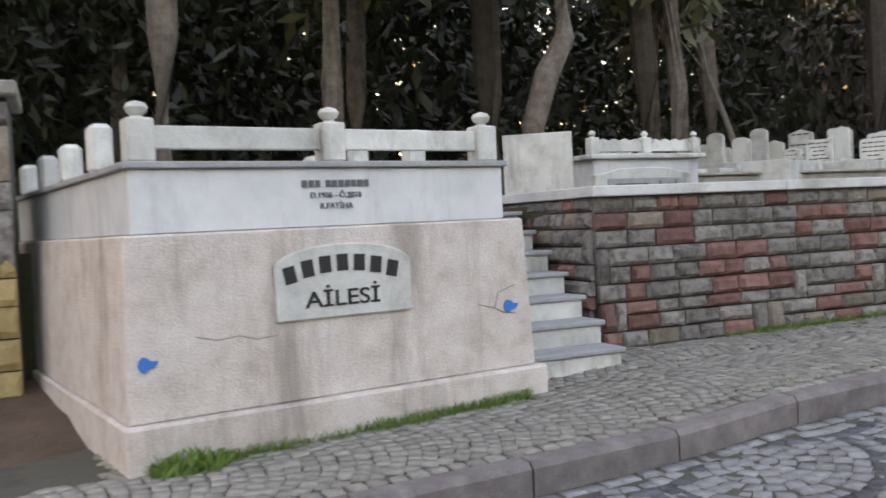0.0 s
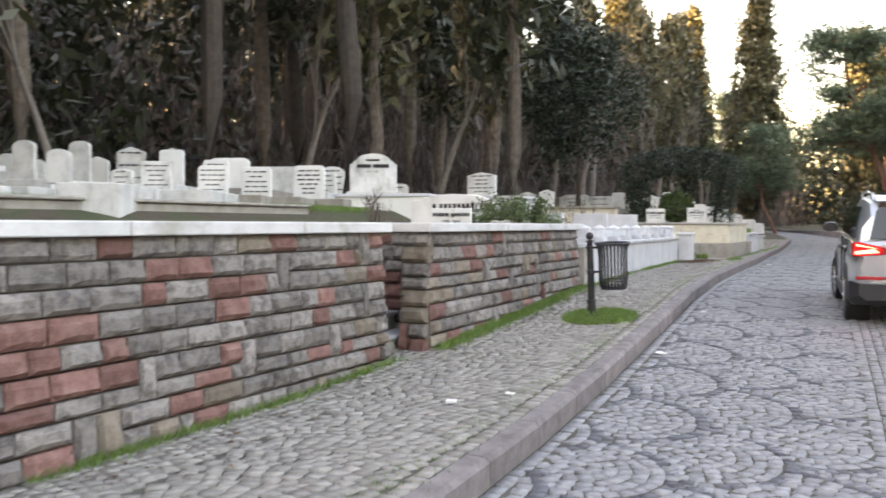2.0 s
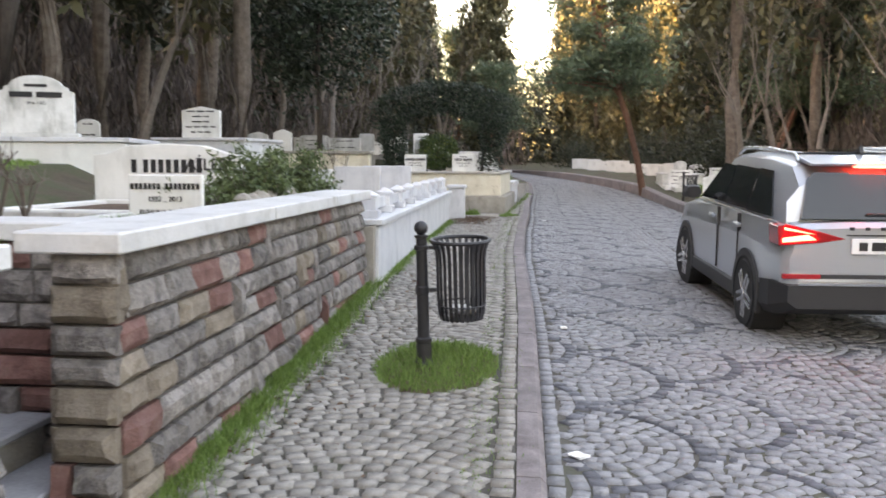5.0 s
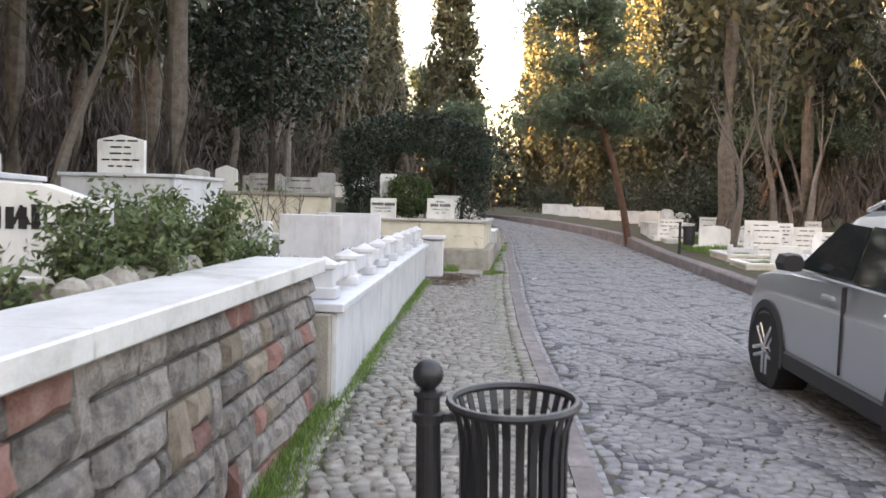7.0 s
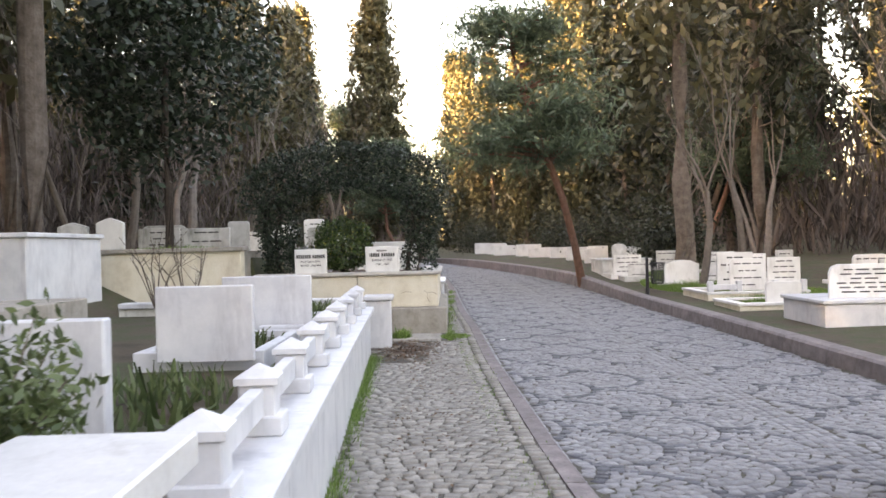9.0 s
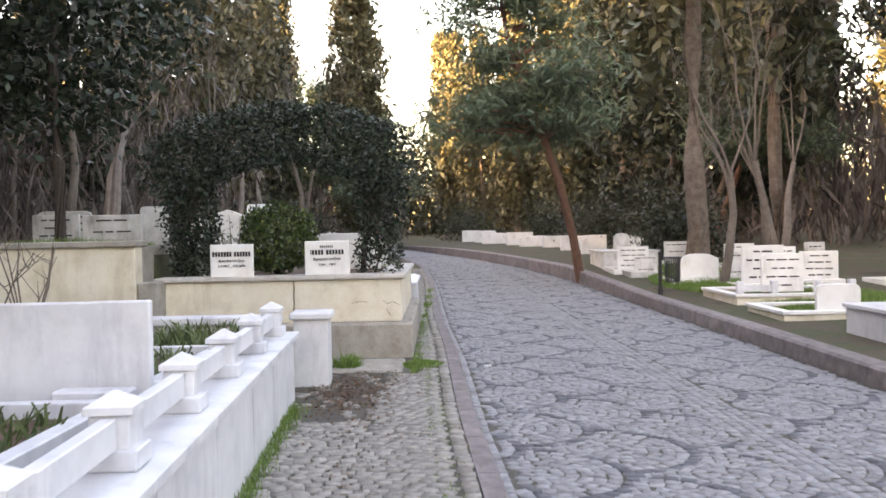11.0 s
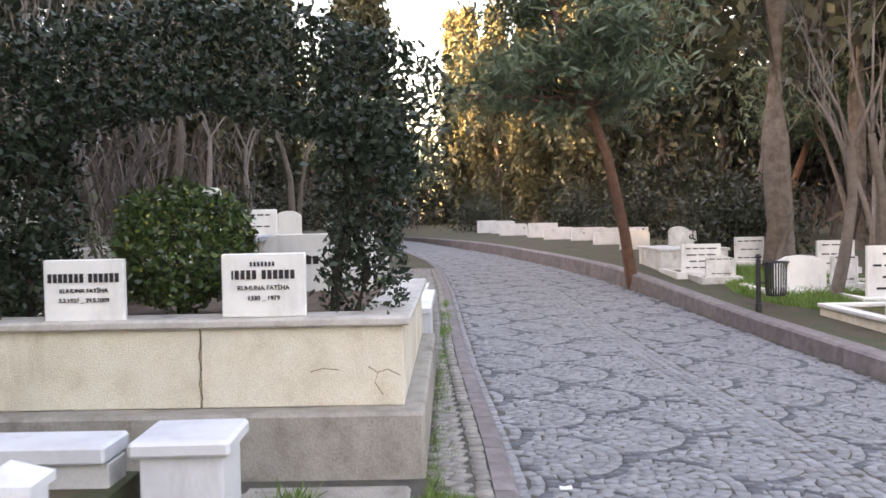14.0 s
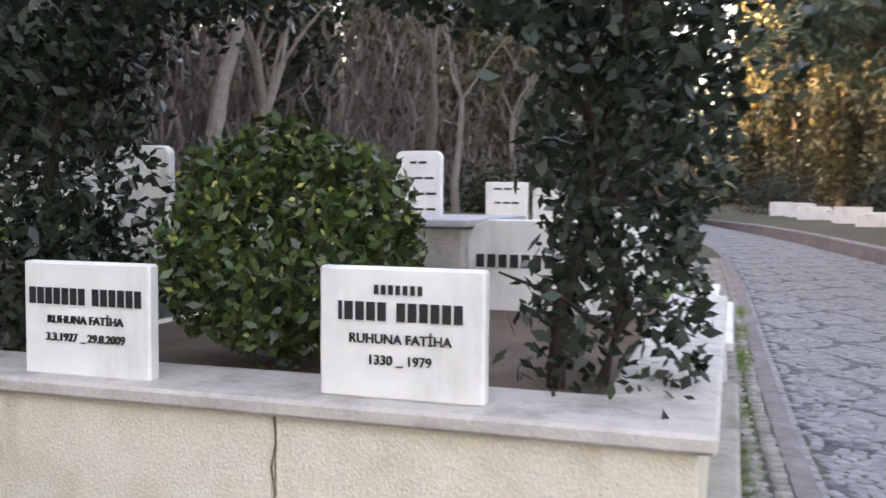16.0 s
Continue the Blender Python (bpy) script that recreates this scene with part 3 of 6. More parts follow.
fan_a = fan_setts(-4, 60, 0.13, 2.05, 25.6, 0.28, S, random.Random(1))
fan_b = fan_setts(-4, 60, 2.47, 6.3, 28.7, 2.14, S, random.Random(2))
rx, rs, ra, rr = np.concatenate([fan_a, fan_b]).T
ry = kerb_v(rx) - rs
keep = ry > right_v(rx) + 0.06
rx, ry, ra, rr, rs = rx[keep], ry[keep], ra[keep], rr[keep], rs[keep]
dark = (rr < 0.5) & (rngs.uniform(size=len(rx)) < 0.9)
n = len(rx)
lx, ly = S * rngs.uniform(0.9, 0.98, n), S * rngs.uniform(0.92, 1.06, n)
A = sett_array(rx + rngs.normal(0, 0.004, n), ry + rngs.normal(0, 0.005, n), ra + rngs.normal(0, 0.04, n), lx, ly, lambda a, b: road_v(a, b), rngs)
tagged(put_mesh("setts", sett_mesh("setts", A[~dark], M_SETT), None, road), kind="stuff")
tagged(put_mesh("dark_setts", sett_mesh("dark_setts", A[dark], M_SETT_D), None, road, "dark basalt setts rimming the fans"), kind="stuff")
# straight rows: the gutter by the kerb and the middle strip
gx, gs = [], []
for s in (0.06, 2.1, 2.2, 2.3, 2.4):
    xx = -4.0 + 0.03 * s
    while xx < 60:
        gx.append(xx), gs.append(s)
        xx += rngs.uniform(0.1, 0.16)
gx, gs = np.array(gx), np.array(gs)
gy = kerb_v(gx) - gs
n = len(gx)
A = sett_array(gx, gy, np.full(n, 0.035) + rngs.normal(0, 0.02, n), np.full(n, 0.115), np.full(n, 0.09), lambda a, b: road_v(a, b), rngs)
tagged(put_mesh("straight_setts", sett_mesh("straight_setts", A, M_SETT), None, road), kind="stuff")

# the pavement: arcs from the kerb to the walls, and a straight row along the kerb
pavement = thing("pavement", None, "worn sett pavement with moss and grass in the joints", "pavement", kind="structure")
px_, ps_, pa_, pr_ = arc_setts(-6, 46, 0.275, 5.035, 1.19, kerb_y, S, random.Random(4), 0.2, None, sign=1)
py_ = kerb_v(px_) + ps_
keep = (py_ < wall_v(px_) + 0.02) & ~((np.hypot((px_ - 12.65) / 0.62, (py_ - 4.55) / 0.4) < 1)) & ~((px_ > 26.0) & (px_ < 27.2) & (py_ > 4.95)) & ~((px_ < 0.3) & (py_ > 4.2)) & ~((px_ > 27) & (py_ > 5.05) & (px_ < 31))
keep &= ~((px_ > 23.7) & (px_ < 26.0) & (py_ > 5.3) & (rngs.uniform(size=len(px_)) < 0.75))
px_, py_, pa_ = px_[keep], py_[keep], -pa_[keep]
ex_, ey_ = [], []
xx = -6.0
while xx < 46:
    ex_.append(xx), ey_.append(kerb_y(xx) + 0.205)
    xx += 0.11
n0 = len(ex_)
px_, py_, pa_ = np.concatenate([px_, ex_]), np.concatenate([py_, ey_]), np.concatenate([pa_, np.full(n0, 0.04)])
n = len(px_)
A = sett_array(px_ + rngs.normal(0, 0.004, n), py_ + rngs.normal(0, 0.004, n), pa_ + rngs.normal(0, 0.06, n), S * rngs.uniform(0.87, 0.96, n), S * rngs.uniform(0.92, 1.1, n), lambda a, b: pave_v(a), rngs, 0.008)
near = (px_ > 8.6) & (px_ < 12.2) & (py_ > 4.05) & (py_ < 5.0)
single = np.flatnonzero(near)[:300]
mask = np.ones(n, bool)
mask[single] = False
tagged(put_mesh("setts", sett_mesh("setts", A[mask], M_SETT_P), None, pavement), kind="stuff")
for i in single:
    put_mesh("sett", sett_mesh("sett", A[i:i + 1], M_SETT_O), None, pavement)
bed = []
bm = bmesh.new()
rows = []
for x in np.arange(-6, 60, 0.5):
    yr, yk, yw = right_y(x), kerb_y(x), wall_y(x)
    rows.append([bm.verts.new(p) for p in ((x, yr - 0.02, road_z(x, yr)), (x, (yr + yk) / 2, road_z(x, (yr + yk) / 2)), (x, yk + 0.02, road_z(x, yk)))])
for a, b in zip(rows, rows[1:]):
    for i in range(2):
        bm.faces.new((a[i], b[i], b[i + 1], a[i + 1]))
part("bed", bm, M_BED, road)
bm = bmesh.new()
rows = []
for x in np.arange(-6, 46, 0.25):
    yk, yw = kerb_y(x), min(wall_y(x), 9) + 0.05
    rows.append([bm.verts.new((x, y, pave_z(x) - 0.004)) for y in (yk + 0.15, yw)])
for a, b in zip(rows, rows[1:]):
    bm.faces.new((a[0], b[0], b[1], a[1]))
part("bed", bm, M_BED, pavement)
# beyond the setts that can be told apart
M_FAR = mat("far_setts", [(0.15, 0.15, 0.155), (0.23, 0.23, 0.235)], 5, 0.95, 0.8, 30, spec=0.1)
bm = bmesh.new()
rows = []
for x in list(np.arange(59.6, 120, 2.0)):
    yr, yk = right_y(x), kerb_y(x)
    rows.append([bm.verts.new(p) for p in ((x, yr - 0.02, road_z(x, yr) + 0.012), (x, yk + 0.02, road_z(x, yk) + 0.012))])
for a, b in zip(rows, rows[1:]):
    bm.faces.new((a[0], b[0], b[1], a[1]))
part("far_surface", bm, M_FAR, road)

# ---- rendered family tomb with marble slab and rail ----
tomb = thing("family_tomb", pose(0.49, 4.29, 0, 0, 0, 10), "pinkish rendered family tomb with marble slab, rail and arched tablet", "tomb")
W, D = 2.49, 3.8
part("plinth", box(-0.11, 2.72, -0.13, D + 0.1, 0.1, 0.68, 0.015), M_PINK, tomb)
part("body", prism([(-0.08, 0.68), (2.66, 0.68), (2.6, 1.69), (-0.06, 1.69)], -0.07, D + 0.05, "y", 0.012), M_PINK, tomb)
part("marble_slab", box(0, W, 0, D, 1.693, 2.045, 0.006), M_MARBLE, tomb, "white marble facing slab")
part("ledge", box(-0.035, W + 0.03, -0.035, D + 0.03, 2.047, 2.085, 0.006), M_GTOP, tomb)


def rail_post(parent, x, y, z):
    p = part("rail_post", box(x - 0.075, x + 0.075, y - 0.075, y + 0.075, z, z + 0.24, 0.01), M_OLD, parent)
    part("finial", lathe([(0.05, 0), (0.03, 0.015), (0.055, 0.035), (0.065, 0.06), (0.05, 0.085), (0.01, 0.097)], 14, None, (x, y, z + 0.24)), M_OLD, p, smooth=True)
    return p


for xx in (0.09, 1.25, W - 0.09):
    rail_post(tomb, xx, 0.09, 2.087)
for a, b in ((0.165, 1.175), (1.325, W - 0.165)):
    part("rail", box(a, b, 0.06, 0.12, 2.16, 2.29, 0.006), M_OLD, tomb)
for k in range(1, 5):
    for xx in (0.09, W - 0.09):
        yy = 0.09 + k * (D - 0.18) / 4
        part("rail_post", box(xx - 0.07, xx + 0.07, yy - 0.09, yy + 0.09, 2.087, 2.36 + (0.04 if k == 1 else 0), 0.03), M_OLD, tomb)
arch = [(0.77, 1.15), (1.675, 1.15), (1.675, 1.46)] + [(1.2225 + 0.45 * math.cos(a), 1.46 + 0.13 * math.sin(a)) for a in np.linspace(0.2, math.pi - 0.2, 10)] + [(0.77, 1.46)]
part("tablet", prism(arch, -0.098, -0.06, "y", 0.008), M_OLD, tomb, "arched pale marble tablet")
face = lambda x, y, z: pose(x, y, z, 90, 0, 0)
for k in range(7):
    a = (k - 3) / 3
    bars([0.075], 0.1, M_LETTER, tomb, pose(1.2 + 0.33 * a, -0.1, 1.425 - 0.055 * a * a, 90, 12 * a, 0))
words("AİLESİ", 0.135, M_LETTER, tomb, face(1.2, -0.1, 1.22), squeeze=1.25)
bars([0.035] * 3 + [-0.02] + [0.035] * 7, 0.042, M_LETTER_G, tomb, face(1.23, -0.004, 1.93), 0.008)
words("D.1936 - Ö.2018", 0.05, M_LETTER_G, tomb, face(1.23, -0.004, 1.865))
words("R.FATİHA", 0.05, M_LETTER_G, tomb, face(1.23, -0.004, 1.80))
for pts_ in (((0.3, 1.12), (0.42, 1.09), (0.55, 1.1), (0.66, 1.07), (0.78, 1.08)), ((2.2, 1.13), (2.33, 1.1), (2.4, 1.06), (2.5, 1.05)), ((2.33, 1.1), (2.36, 1.2), (2.5, 1.24))):
    part("crack", tube([(u, -0.071, w_) for u, w_ in pts_], [0.004] * len(pts_), 4), M_CONC, tomb)
for xx, zz, w in ((-0.02, 1.0, 0.1), (2.4, 1.1, 0.11)):
    bm = prism([(xx + w * (0.5 + 0.5 * math.cos(a)) * (1 + 0.15 * math.sin(5 * a)), zz + 0.035 * math.sin(a) * (1 + 0.4 * math.cos(3 * a))) for a in np.linspace(0, 6.1, 16)], -0.087, -0.07, "y")
    part("paint_mark", bm, M_BLUE, tomb, "blue sprayed paint mark")

pillar = thing("stone_pillar", None, "yellow and brown squared stone pillar with mossy cap", "pillar", kind="structure")
part("core", box(-1.1, -0.16, 6.55, 7.4, 0.2, 2.75), M_MORTAR, pillar)
stone_face(pillar, pose(-1.15, 6.52, 0), 1.0, lambda x: 0.3, 1.65, rngw, batter=0.0, palette=["yellow"], course=(0.2, 0.26))
stone_face(pillar, pose(-1.15, 6.52, 0), 1.0, lambda x: 1.66, 2.72, rngw, batter=0.0, palette=["grey", "ochre"], course=(0.17, 0.24))
part("cap", box(-1.25, -0.08, 6.42, 7.5, 2.752, 2.86, 0.015), M_CONC, pillar)

# ---- headstones and graves ----


def outline(shape, w, h):
    a = w / 2
    if shape == "arch":
        return [(-a, 0), (a, 0), (a, h - a * 0.55)] + [(a * math.cos(t), h - a * 0.55 + a * 0.55 * math.sin(t)) for t in np.linspace(0.25, math.pi - 0.25, 9)] + [(-a, h - a * 0.55)]
    if shape == "shoulder":
        return [(-a, 0), (a, 0), (a, h * 0.72), (a * 0.86, h * 0.74), (a * 0.84, h * 0.8), (a * 0.72, h * 0.82)] + [(a * 0.7 * math.cos(t), h * 0.82 + h * 0.18 * math.sin(t)) for t in np.linspace(0.15, math.pi - 0.15, 9)] + [(-a * 0.72, h * 0.82), (-a * 0.84, h * 0.8), (-a * 0.86, h * 0.74), (-a, h * 0.72)]
    if shape == "gable":
        return [(-a, 0), (a, 0), (a, h * 0.86), (a * 0.55, h * 0.93), (0, h), (-a * 0.55, h * 0.93), (-a, h * 0.86)]
    if shape == "wave":
        return [(-a, 0), (a, 0), (a, h * 0.82), (a * 0.8, h * 0.86), (a * 0.5, h * 0.97), (0, h), (-a * 0.5, h * 0.97), (-a * 0.8, h * 0.86), (-a, h * 0.82)]
    if shape == "round":
        r = min(a, h) * 0.25
        return [(-a, 0), (a, 0), (a, h - r), (a - r * 0.3, h - r * 0.3), (a - r, h), (-a + r, h), (-a + r * 0.3, h - r * 0.3), (-a, h - r)]
    return [(-a, 0), (a, 0), (a, h), (-a, h)]


def headstone(x, y, z, w, h, shape="flat", material=None, turn=0.0, lines=(), t=0.07, lean=0.0, label="white marble headstone with black lettering", group="headstones", foot=False, ink=None):
    """A slab facing -x, turned about z. lines: (height share, bar widths, letter height) each, or a string in place of the widths."""
    e = thing("headstone", pose(x, y, z, 0, lean, turn), label, "headstone", group)
    part("slab", prism([(u, w_) for u, w_ in outline(shape, w, h)], 0, t, "x", 0.008), material or M_HEAD, e)
    if foot:
        part("foot", box(-0.06, t + 0.06, -w / 2 - 0.06, w / 2 + 0.06, -0.12, 0.0, 0.008), material or M_HEAD, e)
    for share, what, lh in lines:
        m = pose(-0.003, 0, h * share, 90, 0, -90)
        if isinstance(what, str):
            words(what, lh * 1.35, ink or M_LETTER, e, m)
        else:
            bars([v * w for v in what], lh, ink or M_LETTER, e, m, gap=(0.018 if len(what) > 5 and min(what) < 0 else 0.05) * w)
    return e


rngh = random.Random(11)


def small_lines(n, h):
    """Rows of short bars for writing too small to read."""
    out = []
    for i in range(n):
        k = rngh.choice([2, 3, 3, 4])
        ws = [rngh.uniform(0.12, 0.26) for _ in range(k)]
        s = min(1, 0.78 / (sum(ws) + 0.05 * (k - 1)))
        out.append((0.82 - 0.66 * i / max(1, n - 1), [v * s for v in ws], 0.042 * h))
    return out


def grave_box(x0, x1, y0, y1, z0, z1, material, label, turn=0.0, cap=None, name="grave", hollow=0.0, group="graves"):
    """A grave's stone surround; hollow: the depth of its planted top."""
    cx, cy = (x0 + x1) / 2, (y0 + y1) / 2
    e = thing(name, pose(cx, cy, 0, 0, 0, turn), label, "grave", group)
    a, b = (x1 - x0) / 2, (y1 - y0) / 2
    k = 0.09
    if hollow:
        part("end_slab", box(-a, -a + k, -b, b, z0, z1, 0.006), material, e)
        part("end_slab", box(a - k, a, -b, b, z0, z1, 0.006), material, e)
        part("side_slab", box(-a + k + 0.002, a - k - 0.002, -b, -b + k, z0, z1, 0.006), material, e)
        part("side_slab", box(-a + k + 0.002, a - k - 0.002, b - k, b, z0, z1, 0.006), material, e)
        part("soil", box(-a + k, a - k, -b + k, b - k, z0, z1 - hollow), M_DIRT, e)
    else:
        part("body", box(-a, a, -b, b, z0, z1, 0.01), material, e)
    if cap:
        for q in ((-a - 0.03, -a + 0.14, -b - 0.03, b + 0.03), (a - 0.14, a + 0.03, -b - 0.03, b + 0.03), (-a + 0.142, a - 0.142, -b - 0.03, -b + 0.14), (-a + 0.142, a - 0.142, b - 0.14, b + 0.03)) if hollow else ((-a - 0.04, a + 0.04, -b - 0.04, b + 0.04),):
            part("cap", box(*q, z1 + 0.002, z1 + 0.06, 0.008), cap, e)
    return e


def tuft(cx, cy, cz, rx, ry, n, h, rng, material, name, parent, wide=0.006, ztop=None):
    """Blades standing in an oval patch."""
    a = rng.uniform(0, 2 * math.pi, n)
    r = np.sqrt(rng.uniform(0, 1, n))
    x, y = cx + rx * r * np.cos(a), cy + ry * r * np.sin(a)
    z = np.full(n, cz) if ztop is None else ztop(x, y)
    hh = h * rng.uniform(0.4, 1.1, n) * (1 - 0.5 * r)
    b = rng.normal(0, 0.5, (n, 2)) * hh[:, None]
    w = rng.uniform(0, math.pi, n)
    dx, dy = np.cos(w) * wide, np.sin(w) * wide
    q = np.empty((n, 4, 3))
    q[:, 0] = np.stack([x - dx, y - dy, z - 0.01], 1)
    q[:, 1] = np.stack([x + dx, y + dy, z - 0.01], 1)
    q[:, 2] = np.stack([x + b[:, 0] + dx * 0.3, y + b[:, 1] + dy * 0.3, z + hh], 1)
    q[:, 3] = np.stack([x + b[:, 0] - dx * 0.3, y + b[:, 1] - dy * 0.3, z + hh], 1)
    return put_mesh(name, soup(name, q, material), None, parent)


G = np.random.default_rng(8)
M_LEDGE = mat("ledge_stone", [(0.34, 0.31, 0.28), (0.48, 0.45, 0.41), (0.55, 0.52, 0.48)], 5.0, 0.85, 0.4, 60, speck=0.3, stain=(0.24, 0.21, 0.18), stain_scale=3.0)
M_CRACK = mat("brown_crack", [(0.16, 0.11, 0.065), (0.28, 0.2, 0.12)], 20, 0.95, 0.6, 90)

# ---- white marble garden wall with posts and rails ----
ww = thing("marble_garden_wall", pose(15.62, 5.58, 0, 0, 0, 2.8), "low white marble wall with pointed posts and slanted rails", "wall")
LW = 9.08
for k in range(8):
    a, b = LW * k / 8, LW * (k + 1) / 8
    part("marble_panel", box(a + 0.003, b - 0.003, 0, 0.3, 0.8, 1.57, 0.003), M_MARBLE, ww)
part("core", box(0.02, LW - 0.02, 0.02, 0.28, 0.8, 1.575), M_CONC, ww)
for k in range(5):
    part("coping", box(LW * k / 5 - (0.05 if k == 0 else -0.002), LW * (k + 1) / 5 - 0.002, -0.05, 0.36, 1.576, 1.63, 0.006), M_MARBLE, ww)
for k in range(9):
    px = 0.3 + k * 1.06
    p = part("post", box(px - 0.075, px + 0.075, 0.07, 0.22, 1.632, 1.835, 0.006), M_MARBLE, ww)
    part("post_foot", box(px - 0.1, px + 0.1, 0.04, 0.25, 1.631, 1.71, 0.006), M_MARBLE, p)
    bm = bmesh.new()
    vs = [bm.verts.new((px + sx * 0.09, 0.145 + sy * 0.09, 1.837)) for sx, sy in ((-1, -1), (1, -1), (1, 1), (-1, 1))]
    vt = [bm.verts.new((v.co.x, v.co.y, 1.865)) for v in vs]
    ap = bm.verts.new((px, 0.145, 1.92))
    bm.faces.new(vs[::-1])
    for i in range(4):
        bm.faces.new((vs[i], vs[(i + 1) % 4], vt[(i + 1) % 4], vt[i]))
        bm.faces.new((vt[i], vt[(i + 1) % 4], ap))
    part("pointed_cap", bm, M_MARBLE, p)
    if k < 8:
        a, b = px + 0.078, px + 1.06 - 0.078
        part("rail", box(a, b, 0.115, 0.175, 1.71, 1.825, 0.005), M_MARBLE, ww)
pier = part("end_pier", box(-0.1, -0.004, 0.03, 0.3, 0.8, 1.57, 0.01), M_CONC, ww, "grey rendered end pier")
gp = thing("gate_pillar", pose(25.55, 5.98, 0, 0, 0, 2), "white marble gate pillar with a flat cap", "pillar")
part("shaft", box(-0.17, 0.17, -0.165, 0.165, 0.9, 1.66, 0.006), M_MARBLE, gp)
part("cap", box(-0.21, 0.21, -0.2, 0.2, 1.662, 1.73, 0.015), M_MARBLE, gp)
bw = thing("marble_garden_wall", pose(25.45, 6.29, 0), "white marble back wall of the planted plot", "wall")
part("panel", box(0, 0.2, 0, 3.2, 1.0, 1.62, 0.005), M_OLD, bw)
part("coping", box(-0.04, 0.25, 0.0, 3.2, 1.622, 1.7, 0.012), M_MARBLE, bw)
part("step_block", box(0.5, 0.9, -0.35, -0.05, 0.95, 1.18, 0.02), M_CONC, thing("stone_block", pose(25.6, 6.25, 0), "grey concrete block beside the gate pillar", "block"))

# plot behind the marble wall
PLOT_Z = 1.52
grave_box(19.75, 21.4, 6.35, 7.3, 1.45, 1.66, M_MARBLE, "white marble grave surround planted with irises", hollow=0.08)
grave_box(21.8, 23.6, 6.35, 7.2, 1.45, 1.66, M_MARBLE, "white marble grave surround planted with irises", hollow=0.08)
headstone(19.6, 6.735, 1.6, 0.69, 0.54, "flat", M_MARBLE, 0, label="blank white marble headstone slab in the planted plot")
headstone(21.62, 6.7, 1.6, 0.82, 0.54, "flat", M_MARBLE, 4, label="white marble headstone slab with grey veins", foot=False)
thing_ = thing("stone_block", pose(21.45, 6.55, 1.52), "small white marble foot block before a headstone", "block")
part("block", box(0, 0.14, -0.2, 0.2, 0, 0.17, 0.01), M_MARBLE, thing_)
for (cx, cy, rx_, ry_, n_) in ((20.6, 6.85, 0.75, 0.4, 240), (22.7, 6.75, 0.8, 0.38, 300), (24.3, 6.75, 0.9, 0.5, 420), (18.2, 6.7, 0.9, 0.45, 200), (24.0, 7.5, 1.2, 0.5, 260)):
    e = thing("iris_clump", None, "clump of broad dark green iris leaves on soil", "plant", "iris clumps", kind="stuff")
    tuft(cx, cy, 1.54, rx_, ry_, n_, 0.26, G, L_OLEA, "leaves", e, 0.018)
# bare rose canes by the plot
for cx, cy, cz, hh in ((24.6, 8.3, 1.5, 1.1), (25.2, 8.9, 1.6, 1.0), (20.3, 7.1, 1.6, 0.5), (11.2, 6.8, 1.82, 0.45), (12.1, 7.2, 1.82, 0.4)):
    e = thing("bare_shrub", pose(cx, cy, cz), "bare brown rose shrub with thin canes", "shrub", "bare shrubs")
    bm = bmesh.new()
    for i in range(9):
        a, r = rngh.uniform(0, 6.28), rngh.uniform(0.15, 0.5) * hh
        p0 = Vector((0, 0, 0))
        p2 = Vector((r * math.cos(a), r * math.sin(a), hh * rngh.uniform(0.6, 1)))
        p1 = (p0 + p2) / 2 + Vector((rngh.uniform(-0.08, 0.08), rngh.uniform(-0.08, 0.08), 0.1))
        tube([p0, p1, p2], [0.009, 0.007, 0.003], 5, bm)
        for j in range(3):
            q = p1.lerp(p2, rngh.uniform(0, 0.8))
            tube([q, q + Vector((rngh.uniform(-0.2, 0.2), rngh.uniform(-0.2, 0.2), rngh.uniform(0.05, 0.25))) * hh], [0.005, 0.002], 4, bm)
    tagged(part("canework", bm, M_BARK, e), kind="stuff")

# cream wall across the back, and concrete strip beside it
cw = thing("cream_garden_wall", None, "stained cream rendered garden wall with grey top", "wall", kind="structure")
part("wall", box(27.1, 27.35, 8.2, 13.5, 1.0, 2.37, 0.01), M_CREAM, cw)
part("return", box(27.35, 31, 8.2, 8.45, 1.4, 2.37, 0.01), M_CONC, cw)
part("coping", box(27.04, 27.45, 8.16, 13.5, 2.372, 2.44, 0.01), M_CONC, cw)
part("corner_pier", box(27.12, 27.5, 7.96, 8.19, 1.0, 1.96, 0.015), M_CONC, cw)

# ---- cream raised grave with two headstones, hedge arch and clipped bush ----
blk = thing("raised_grave", None, "cream rendered raised grave on a grey concrete base", "grave")
part("base", box(27.22, 31.0, 5.07, 8.08, 0.85, 1.43, 0.02), M_CONC, blk)
part("wall_panel", box(27.42, 27.6, 5.2, 6.456, 1.432, 1.93, 0.008), M_CREAM, blk)
part("wall_panel", box(27.423, 27.6, 6.462, 8.05, 1.432, 1.93, 0.008), M_CREAM, blk)
part("side_wall", box(27.602, 30.9, 5.2, 5.38, 1.432, 1.93, 0.008), M_CREAM, blk)
part("side_wall", box(27.602, 30.9, 7.85, 8.04, 1.432, 1.93, 0.008), M_CREAM, blk)
part("ledge", box(27.37, 27.78, 5.15, 8.08, 1.932, 1.988, 0.012), M_LEDGE, blk, "weathered stone ledge")
part("ledge", box(27.782, 30.95, 5.15, 5.5, 1.932, 1.988, 0.012), M_LEDGE, blk)
part("soil", box(27.7, 30.9, 5.38, 7.85, 1.5, 1.95), M_DIRT, blk)
